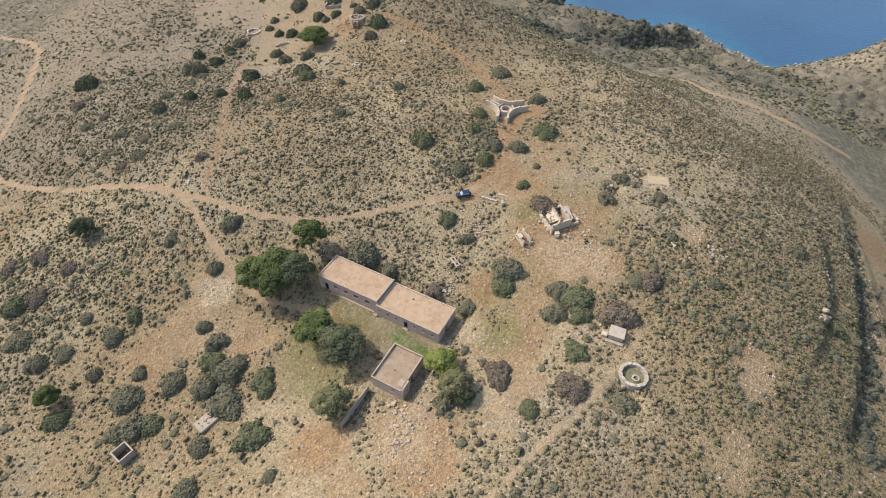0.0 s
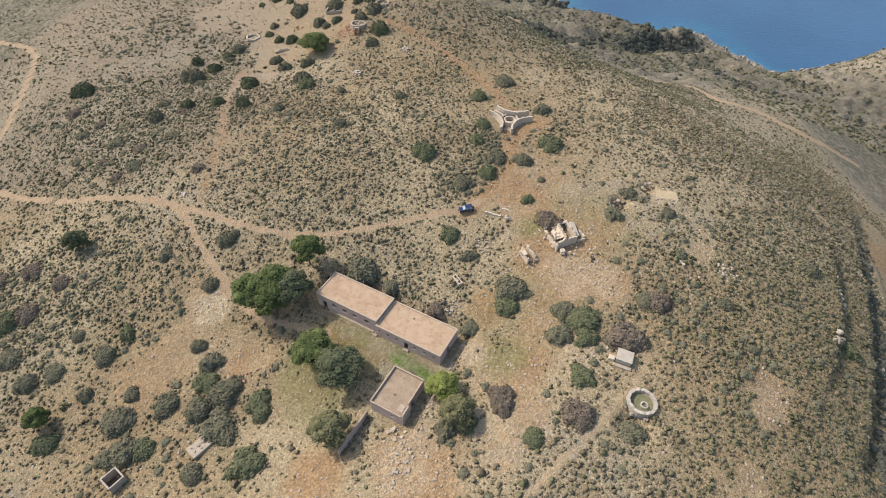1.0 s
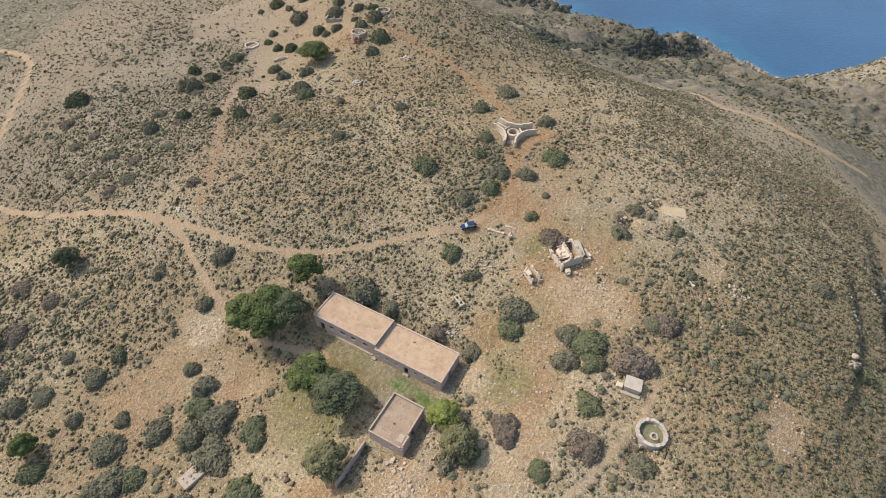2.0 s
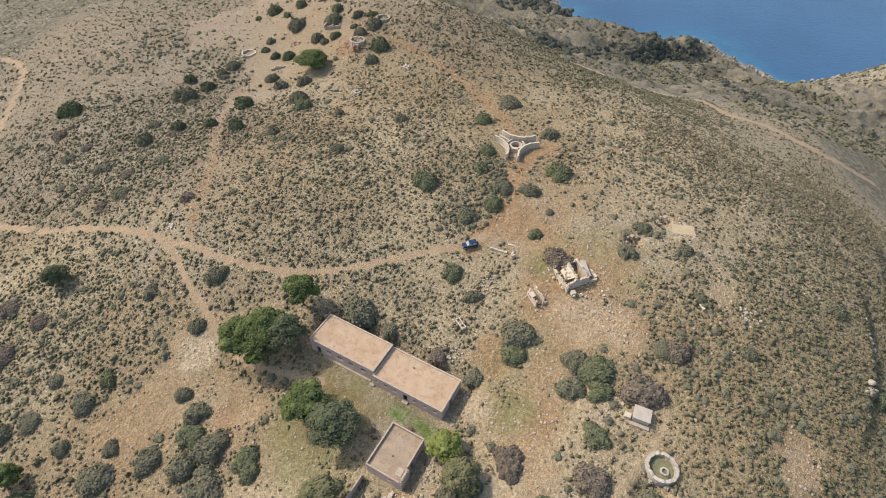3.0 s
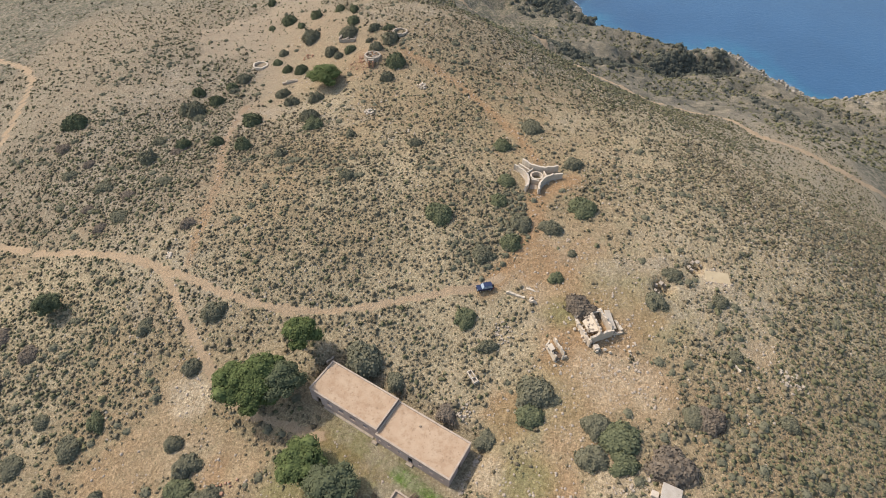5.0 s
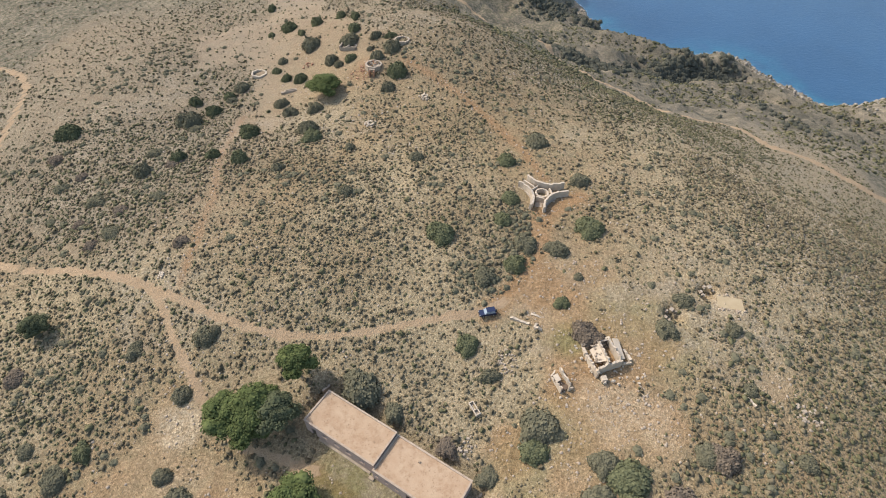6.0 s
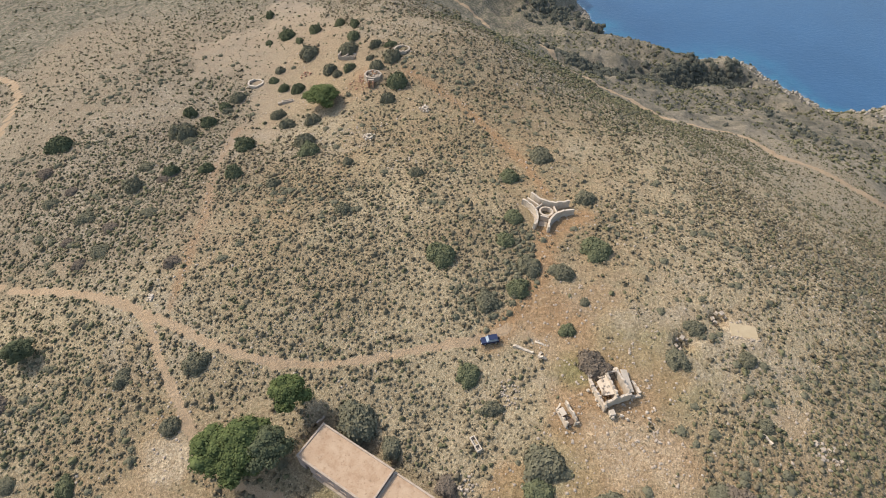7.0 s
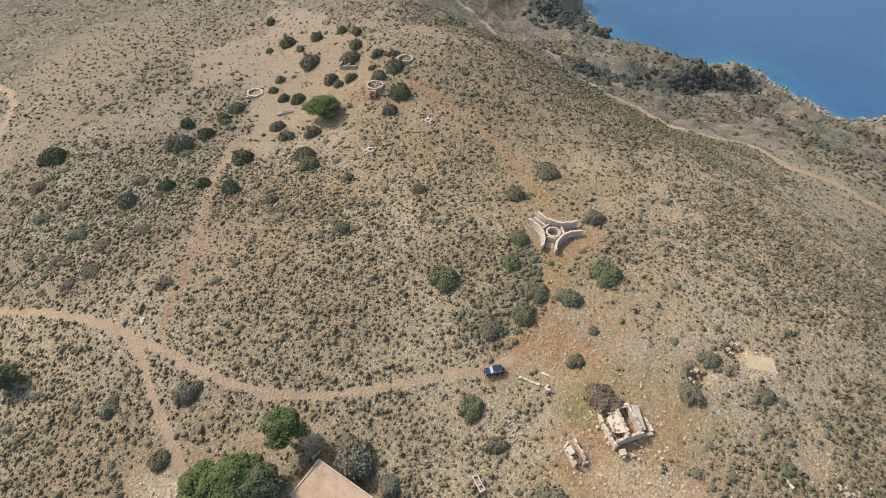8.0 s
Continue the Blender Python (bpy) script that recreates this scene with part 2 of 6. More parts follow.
# broad forms of the hill: columns, rows, reach, heights
COARSE = ([-280, -205, -130, -55, 20, 95, 170, 245, 320], [-50, 25, 100, 175, 250, 325, 400, 475, 550], 80, [
        1.98, 34.27, -46.4, 64.16, 15.29, -4.7, 81.99, -35.48, -23.65,
        -4.13, -6.52, 33.44, -20.03, 20.09, 16, -48.01, 38.78, -43.25,
        44.08, 1.65, -0.3, 34.52, 9.47, 31.26, 0.47, 18.32, -42.48,
        -7.24, 4.43, 28.95, 2.14, 20.02, 12.51, -3.41, -31.32, 78.45,
        9.8, 21.35, 1.73, 25.81, 39.16, -23, 28.93, -13.61, -59.08,
        7.67, 0.01, 21.84, 14.44, -18.83, 9.67, -20.58, -13.56, 61.67,
        32.16, 0.34, 24.5, -4.44, 15.27, -20.53, -2.6, -14.34, -55.5,
        30.74, -4.29, 24.05, 13.91, -55.56, 15.01, -10.96, -17.8, -12.99,
        -3.11, -14.26, -21.46, -23.99, 90.45, -71.64, -26.2, -19.8, -35.33,
    ])
MIDDLE = ([-110, -73.33, -36.66, 0.01, 36.68, 73.35, 110.02], [25, 61, 97, 133, 169, 205], 42, [
        2.97, 0.46, 1.6, 4.09, 1.15, -0.1, 0.17,
        0.33, -2.1, -0.37, -3.51, 0.07, 0.2, -0.62,
        -1.16, 0.51, 1.92, -0.83, 1.92, -1.63, 0.51,
        -0.02, 0.76, 2.08, 0.74, 1, -1.25, 1.14,
        1.49, -2.54, -2.02, -1.52, -0.46, 1.77, -1.6,
        1.88, -3.56, 3.88, 1.25, -3.21, 2.45, -0.46,
    ])
NORTH = ([0, 40, 80, 120, 160, 200], [240, 280, 320, 360, 400, 440], 46, [
        1.82, -2.43, 1.5, 0.94, -0.92, 0.46,
        -0.7, -3.38, -0.85, 1.18, -1.1, -1.03,
        2.42, 0.59, -0.05, 0.97, 2.12, 0.06,
        -0.05, -0.3, 1.26, -3.51, 0.27, 0.51,
        -1.82, -1.14, 4.08, -2.61, 2.32, -0.33,
        0.41, 0.11, 0.92, -2.09, 2.07, -0.71,
    ])

SEA = 17.2


def to_line(x, y, line):
    """Distance to a line of points, and on which side of it (+: right)."""
    best, side = np.full(np.shape(x), 1e9), np.zeros(np.shape(x))
    for (ax, ay), (bx, by) in zip(line, line[1:]):
        dx, dy = bx - ax, by - ay
        t = np.clip(((x - ax) * dx + (y - ay) * dy) / (dx * dx + dy * dy), 0, 1)
        px, py = x - ax - t * dx, y - ay - t * dy
        d = np.hypot(px, py)
        near = d < best
        side = np.where(near, np.sign(dy * px - dx * py), side)
        best = np.where(near, d, best)
    return best, side


# steps in the eastern slope: (line, height)
TERRACES = [
    ([(94, 44), (101, 60), (110, 84), (117, 103), (124, 124)], 1.4),
    ([(80, 66), (84, 71), (89.5, 79), (91, 86), (93, 95)], 2.2),
]
# the edge of a natural bench below the eastern slope
BENCH = [(70, 32), (76, 42), (81, 49.5), (88, 58.4), (93.6, 67.6), (98, 77.3), (100.5, 86.4), (104.6, 96.3), (114, 112), (124, 130)]
# level pads: middle, half length, half depth, turn in degrees, level
PADS = [(-12.4, 71.3, 16.5, 4.6, -27.3, 109.35), (-8.6, 53.9, 4.0, 5.0, -27.0, 108.75), (-14.0, 63.5, 12.0, 3.0, -27.0, 109.1), (51.6, 103.0, 2.4, 1.7, -4.0, 119.0)]
# hollows dug into the hill: middle, radius, depth
HOLLOWS = [(36.0, 238.0, 30.0, 2.6), (-2.0, 252.0, 30.0, 5.5), (48.4, 105.9, 1.7, 2.7), (40.2, 99.9, 1.8, 2.5), (33.0, 47.2, 3.0, 1.2), (-35.5, 189.0, 1.2, 0.9)]
MOUNDS = [(-33.8, 189.0, 5.0, 1.3), (16.2, 132.0, 7.0, -0.6)]


GULLY = [(36, 380), (56, 368), (85, 356), (122, 362), (147, 382), (182, 388)]


# the shore, with the land on the right as it runs from north to east
COAST = [(60, 640), (83, 553), (90, 521), (98, 483), (97, 469), (88, 452), (97, 443), (116, 436), (136, 435), (160, 436), (186, 443), (203, 429), (206, 415),
         (213, 400), (225, 386), (229, 372), (240, 369), (250, 369), (272, 382), (296, 389), (322, 388), (420, 370)]


def shore_bounds(x, y, z):
    """Keep the sea open beyond the shore and give the land behind it a rocky edge."""
    d, side = to_line(x, y, COAST)
    s = side * d + (fbm(x, y, 13.0, 4) - 0.5) * 7.0
    east = smooth(228, 250, x)
    crag = (0.5 - np.abs(fbm(x, y, 10.0, 6) - 0.5) * 4) * 3.0
    top = SEA + 2.0 + (0.55 - 0.3 * smooth(130, 160, x) + 0.35 * east) * np.maximum(s, 0) + 5.0 * east * smooth(0, 5, s) * smooth(278, 300, x) + crag * smooth(0, 4, s)
    top = top + 6.0 * smooth(0, 3, s) * smooth(125, 112, x)
    near = smooth(34, 10, s)
    land = z * (1 - near) + np.minimum(z, top) * near
    land = np.maximum(land, SEA + 1.2 * smooth(0, 3, s))
    inside = smooth(-1.5, 1.5, s)
    return np.where(y > 330, land * inside + (1 - inside) * np.minimum(z, SEA - 1.5 - 0.4 * np.maximum(-s, 0)), z)


def height(x, y):
    """The ground's height; x and y are numpy arrays or numbers."""
    x, y = np.asarray(x, float), np.asarray(y, float)
    z = 60 + swells(x, y, *COARSE) + swells(x, y, *MIDDLE) + swells(x, y, *NORTH)
    out = smooth(0, 60, np.maximum(np.maximum(-300 - x, x - 280), np.maximum(-70 - y, y - 560)))
    open_sea = np.maximum(smooth(-140, 40, x) * smooth(380, 560, y), smooth(250, 420, x))
    z = z * (1 - out) + out * (70 - 110 * open_sea)
    far = smooth(180, 330, y)
    z = z + (fbm(x, y, 9.0, 1) - 0.5) * (0.9 + 3.0 * far) + (vnoise(x, y, 1.7, 3) - 0.5) * 0.22
    z = z + (fbm(x, y, 34.0, 5) - 0.5) * far * 5.0
    rug = smooth(300, 360, y) * smooth(-30, 20, x)
    z = z + (0.5 - np.abs(fbm(x, y, 46.0, 2) - 0.5) * 4.0) * rug * 5.5
    z = z + 4.0 * smooth(SEA - 2, SEA + 4, z) * smooth(300, 350, y) * smooth(0, 40, x) - 1.0 * rug
    folds = smooth(235, 290, y) * smooth(60, 110, x)
    z = z + (0.5 - np.abs(fbm(x, y, 30.0, 7) - 0.5) * 4.0) * folds * 3.2
    d, side = to_line(x, y, GULLY)
    z = z - 8.5 * np.exp(-(d / 9.0) ** 2) + 4.0 * np.exp(-((x - 115) / 40) ** 2 - ((y - 408) / 22) ** 2)
    fields = smooth(135, 165, x) * smooth(225, 255, y) * smooth(365, 340, y)
    z = z - 32 * smooth(362, 398, y) * smooth(226, 252, x)
    z = z - fields * np.sin(z * 6.283 / 3.6) * 0.85
    if np.max(y) > 330:
        z = shore_bounds(x, y, z)
    for line, step in TERRACES:
        d, side = to_line(x, y, line)
        d = side * d + (fbm(x, y, 14.0, 6) - 0.5) * 7.0
        z = z - 0.55 * step * np.tanh(d / 1.0) * np.exp(-np.abs(d) / 9.0) * smooth(0.25, 0.5, fbm(x, y, 22.0, 2))
    d, side = to_line(x, y, BENCH)
    d = side * d + (fbm(x, y, 14.0, 6) - 0.5) * 8.0
    z = z - 3.4 * smooth(-1.2, 2.0, d) * np.exp(-np.maximum(d, 0) / 11.0) * smooth(36, 50, y) * smooth(132, 112, y)
    for cx, cy, r, deep in HOLLOWS:
        z = z - deep * np.exp(-(((x - cx) ** 2 + (y - cy) ** 2) / r ** 2) ** 2)
    for cx, cy, r, high in MOUNDS:
        z = z + high * np.exp(-((x - cx) ** 2 + (y - cy) ** 2) / r ** 2)
    for cx, cy, hl, hd, turn, level in PADS:
        c, s = math.cos(radians(turn)), math.sin(radians(turn))
        u, v = (x - cx) * c + (y - cy) * s, -(x - cx) * s + (y - cy) * c
        d = np.hypot(np.maximum(np.abs(u) - hl, 0), np.maximum(np.abs(v) - hd, 0))
        w = 1 - smooth(0, 2.6, d)
        z = z * (1 - w) + level * w
    return z


def ground_z(x, y):
    return float(height(x, y))


TREES = [
    (-30.8, 84.6, 7.4, 8.6, "pine"), (-41.0, 74.8, 8.8, 9.2, "pine"), (-36.4, 76.2, 9.4, 9.8, "pine"), (-32.4, 75.6, 8.2, 8.8, "pine_dark"), (-37.2, 73.0, 7.8, 8.2, "pine"),
    (-25.9, 62.2, 9.0, 7.8, "pine"), (-20.0, 57.8, 9.8, 8.8, "pine_dark"), (0.0, 54.6, 6.2, 5.0, "pine_light"), (2.6, 49.2, 6.8, 5.8, "olive"), (-79.3, 50.6, 4.9, 5.4, "pine"),
    (-90.2, 92.6, 6.0, 5.6, "pine_dark"), (-47.4, 179.0, 10.6, 6.4, "pine"), (-20.0, 46.2, 7.4, 6.8, "olive"),
]
DARK = [
    (-18.8, 82.8, 8.1), (0.5, 92.0, 5.2), (26.2, 121.4, 7.0), (18.4, 114.5, 5.2), (11.9, 115.7, 5.2), (7.9, 145.5, 5.2), (16.2, 155.8, 6.4), (25.8, 138.8, 5.0), (6.9, 122.7, 4.8),
    (8.7, 130.3, 4.7), (-6.8, 117.6, 6.5), (3.3, 107.0, 5.0), (9.6, 110.3, 5.5), (18.8, 101.2, 3.1), (22.5, 107.6, 2.1), (5.1, 85.9, 4.0), (-15.4, 145.5, 3.9), (-50.5, 139.8, 3.8),
    (-45.6, 155.5, 6.0), (-30.5, 129.7, 4.1), (-12.1, 78.9, 4.3), (-50.2, 92.2, 3.3), (-52.5, 80.5, 3.6), (-66.2, 89.7, 2.7),
]
LOW_EAST = [
    (13.9, 77.0, 7.0), (12.8, 73.1, 5.4), (11.0, 52.8, 5.2), (10.9, 50.8, 4.5), (27.7, 69.0, 7.3), (24.0, 71.1, 5.2), (22.9, 65.7, 5.1), (27.8, 64.9, 5.0), (35.3, 64.7, 7.5),
    (25.7, 56.7, 5.0), (23.9, 49.1, 5.8), (15.8, 44.9, 4.0), (43.2, 72.7, 5.5), (40.6, 73.4, 4.3), (56.8, 73.4, 3.8), (59.6, 63.7, 2.5), (32.6, 46.0, 6.2), (42.6, 103.2, 4.7),
    (37.9, 96.1, 4.8), (51.0, 97.4, 3.8), (5.4, 69.1, 4.3), (-1.9, 73.4, 4.2), (3.6, 48.8, 6.3), (1.0, 47.3, 5.4), (50.6, 85.2, 3.3), (84.7, 69.6, 5.0), (82.4, 87.8, 5.4),
]
LOW_WEST = [
    (-59.3, 45.0, 6.2), (-61.8, 44.0, 5.5), (-56.2, 45.5, 4.9), (-44.5, 40.5, 4.8), (-43.7, 32.2, 4.9), (-54.8, 54.3, 5.4), (-47.7, 58.5, 5.2), (-43.7, 55.7, 6.5), (-42.0, 57.7, 4.7),
    (-47.7, 52.8, 5.1), (-42.4, 49.6, 6.7), (-40.3, 48.0, 4.9), (-35.7, 54.3, 5.0), (-34.6, 51.9, 4.1), (-34.5, 42.0, 6.3), (-29.1, 34.3, 2.9), (-52.0, 66.5, 3.5), (-48.1, 62.9, 4.9),
    (-69.1, 70.0, 4.1), (-72.5, 65.2, 4.7), (-73.1, 56.5, 3.3), (-63.1, 56.5, 3.6), (-63.7, 51.1, 6.5), (-76.6, 46.8, 5.2), (-99.8, 73.5, 6.6),
    (-87.1, 59.0, 4.9), (-53.1, 80.3, 3.9), (-66.2, 88.7, 3.8), (-51.9, 91.2, 4.6),
]
FAR_BUSHES = [
    (-58.6, 207.5, 8.2), (-70.9, 223.1, 6.7), (-60.6, 223.4, 5.5), (-73.1, 226.9, 2.3), (-77.3, 220.3, 3.1), (-64.9, 217.2, 3.9), (-44.3, 213.1, 5.1), (-44.5, 206.1, 7.6), (-51.6, 224.8, 4.8),
    (-45.5, 221.1, 4.6), (-35.7, 206.4, 4.7), (-30.4, 205.5, 4.2), (-29.1, 198.4, 7.2), (-49.2, 196.4, 5.4), (-42.4, 195.7, 4.7), (-46.0, 193.5, 3.4), (-36.6, 199.7, 2.8), (-33.2, 193.6, 5.6),
    (-25.8, 186.5, 7.6), (-27.8, 179.3, 4.7), (-67.3, 200.5, 4.0), (-67.9, 194.9, 4.0), (-63.1, 190.2, 4.2), (-58.0, 189.2, 6.0), (-77.2, 186.0, 6.3), (-79.3, 180.7, 4.4), (-60.6, 175.4, 5.0),
    (-56.3, 170.4, 5.2), (-81.1, 171.5, 5.6), (-65.3, 159.2, 6.7), (-48.6, 171.1, 5.1), (-47.9, 159.9, 6.4), (-84.3, 243.4, 4.5), (-92.2, 243.9, 2.5), (-85.9, 164.9, 8.1), (-71.4, 147.4, 5.0),
    (-62.8, 144.7, 6.3), (-88.7, 140.4, 6.6), (-80.9, 146.0, 5.9), (-120.7, 159.0, 8.1), (-88.7, 176.2, 5.1), (-33.7, 149.5, 3.7),
]
MAIN_ROAD = [
    (-104.7, 109.6), (-90.3, 108.1), (-80.6, 106.2), (-73.0, 104.1), (-67.5, 101.9), (-63.4, 100.5), (-58.1, 98.5), (-51.1, 95.5), (-42.6, 93.1), (-35.8, 92.0),
    (-27.5, 92.2), (-19.4, 93.4), (-11.5, 95.5), (-3.4, 97.6), (3.7, 98.9), (7.2, 101.2),
]
LOOP_ROAD = [
    (-107.8, 110.5), (-118.6, 113.4), (-128.8, 118.0), (-140.3, 125.5), (-144.8, 134.7), (-142.8, 144.0), (-146.4, 160.0), (-151.9, 178.1), (-158.0, 191.4),
    (-169.1, 203.1), (-192.7, 216.8), (-217.5, 228.0),
]
BRANCH = [
    (-69.5, 102.8), (-65.6, 100.2), (-62.5, 96.2), (-58.7, 90.8), (-54.4, 86.1), (-50.6, 81.7), (-46.8, 77.0), (-42.4, 73.8), (-38.1, 71.7), (-31.5, 70.2), (-24.0, 68.0),
]
YARD_PATH = [(-24.5, 68.2), (-20.0, 65.6), (-15.5, 63.0), (-11.0, 61.3)]
RED_PATH = [
    (-61.4, 102.5), (-61.8, 114.0), (-63.6, 128.7), (-69.1, 146.6), (-70.4, 156.0), (-70.7, 169.0),
]
STAR_PATH = [
    (4.7, 98.9), (8.8, 103.5), (12.5, 109.1), (14.9, 114.3), (15.4, 119.7), (16.6, 126.1), (21.0, 129.5), (25.0, 132.3),
]
CREST_PATH = [
    (16.8, 139.1), (12.7, 150.9), (4.2, 164.5), (-4.8, 175.8), (-15.3, 185.7), (-24.6, 192.9),
]
FAR_ROAD = [(-40, 470), (-23, 445), (-7, 434), (5, 398), (20, 386), (31, 380), (36, 354), (42, 337), (53, 322), (71, 297), (82, 283), (90, 267), (103, 264), (117, 265), (123, 252), (129, 237), (143, 230), (151, 221), (161, 213), (185, 205)]
HUT_TRACK = [
    (38.5, 64.4), (38.5, 60.6), (35.2, 55.1), (28.6, 48.7), (19.5, 40.7), (11.3, 32.9), (6.6, 28.0),
]
BARE = [
    (-51.9, 75.3, 9.0), (-55.9, 65.9, 13.6), (-61.4, 59.2, 13.2), (-39.8, 62.1, 9.6), (-43.2, 66.0, 7.3), (-25.3, 56.4, 6.9), (17.8, 99.9, 12.4), (15.4, 106.7, 8.5), (21.7, 82.2, 12.6),
    (26.3, 78.9, 9.9), (9.1, 73.1, 8.5), (15.4, 60.3, 10.1), (15.5, 49.1, 7.3), (10.1, 43.6, 7.0), (-5.7, 39.9, 11.8), (-1.5, 34.6, 11.2), (-20.7, 38.5, 9.0), (-14.5, 32.1, 7.4),
    (51.6, 104.0, 7.0), (59.8, 54.0, 6.4), (97.7, 113.0, 4.7), (45.1, 39.1, 3.4), (6.5, 62.3, 6.9), (-55.2, 77.1, 5.8), (30, 92, 12.0), (33, 77, 10.0), (22, 71, 12.0), (26, 108, 8.0), (12, 58, 12.0), (37, 93, 6.0),
    (60.9, 56.6, 7.0), (57.4, 50.8, 5.5), (51, 39, 6.5), (48, 35, 6.0), (55.6, 86.7, 6.0), (131, 123.9, 14.0), (127, 115, 14.0), (122.9, 107.1, 13.0), (118, 100, 12.0), (114.5, 92.8, 11.0), (110.5, 83.3, 10.0), (105, 72.3, 9.0), (100, 64, 8.0), (97, 59.7, 7.0),
]
DULL = [
    (-81.6, 170.8, 3.6), (-82.7, 161.6, 4.1), (-81.0, 144.5, 4.9), (-89.4, 148.9, 3.9), (-78.8, 130.1, 4.0), (-106.2, 140.1, 3.5), (-118.5, 147.7, 5.2), (-96.9, 122.3, 3.4), (-106.0, 124.2, 3.2),
    (-65.4, 114.0, 4.3), (-85.8, 118.6, 5.1), (-96.1, 129.8, 4.9), (-109.8, 135.9, 4.3), (-78.4, 179.2, 4.1), (-87.0, 125.9, 4.0), (-89.5, 115.1, 3.8), (-100.0, 87.1, 6.2), (-107.5, 84.9, 5.1),
    (-95.5, 75.7, 6.7), (-90.6, 83.2, 4.9), (-93.8, 64.4, 5.8), (-82.2, 61.6, 4.9), (-80.6, 69.7, 3.8),
]

# outline of the bare clearing on the crest
CLEARING = [
    (-92.5, 271.7), (-86.0, 270.1), (-66, 244), (-52.5, 224.1), (-38.6, 209.5), (-30.8, 196.9), (-33.1, 183.5), (-40.8, 176.4), (-54.3, 178.6), (-57.6, 165.3), (-66.3, 150.1),
    (-70, 142.3), (-74.9, 156.6), (-70.1, 175.1), (-73.2, 192.2), (-83.0, 204.7), (-93.4, 201.8), (-97.8, 198.9), (-108.7, 225.1), (-88.3, 232.4), (-80.9, 241.3),
]

TRACKS = [(MAIN_ROAD, 0.78), (LOOP_ROAD, 0.8), (BRANCH, 0.74), (FAR_ROAD, 1.9)]
RED_TRACKS = [(YARD_PATH, 1.2), (RED_PATH, 1.1), (CREST_PATH, 1.5), (STAR_PATH, 2.7)]
FAINT = [(HUT_TRACK, 0.7)]


# pale worn ground: middle, radius, strength
PALE = [(-52, 75, 5.0, 1.0), (51.6, 103, 3.4, 1.0), (27, 80, 7, 0.6), (-6, 41, 6, 0.6), (60, 54, 4, 0.5), (3.2, 87.2, 2.6, 0.8),
        (9.5, 50, 4, 0.5), (-48, 64, 6, 0.4), (33, 78, 5, 0.5), (5.2, 63, 3, 0.7), (0.2, 55.5, 3, 0.7), (27, 61.5, 5, 0.6)]
# where shrubs stand thicker or thinner: middle, reach, change
ZONES = [(-85, 85, 26, 22, 0.55), (-88, 135, 24, 26, 0.55), (4, 114, 9, 14, 0.8), (-30, 120, 25, 25, 0.1), (62, 62, 32, 30, 0.5),
         (90, 110, 30, 40, 0.35), (55, 118, 18, 18, -0.25), (-30, 52, 14, 14, -0.25), (14, 62, 12, 26, -0.3), (-4, 36, 16, 10, -0.25),
         (30, 205, 28, 40, 0.35), (-130, 180, 40, 40, 0.1), (-55, 195, 22, 22, -0.3), (-66, 44, 22, 12, 0.15), (70, 165, 40, 30, 0.0),
         (-10, 84, 14, 7, 0.1), (-20, 145, 24, 16, 0.12), (38, 34, 26, 10, 0.55), (36, 100, 13, 28, -0.4), (28, 76, 12, 14, -0.3), (78, 85, 26, 30, 0.12)]


def within(x, y, outline):
    """Metres inside an outline, minus outside it."""
    loop = outline + outline[:1]
    odd = np.zeros(np.shape(x), bool)
    for (ax, ay), (bx, by) in zip(loop, loop[1:]):
        cross = (ay > y) != (by > y)
        odd ^= cross & (x < ax + (y - ay) * (bx - ax) / (by - ay if by != ay else 1e-9))
    return np.where(odd, 1, -1) * to_line(x, y, loop)[0]


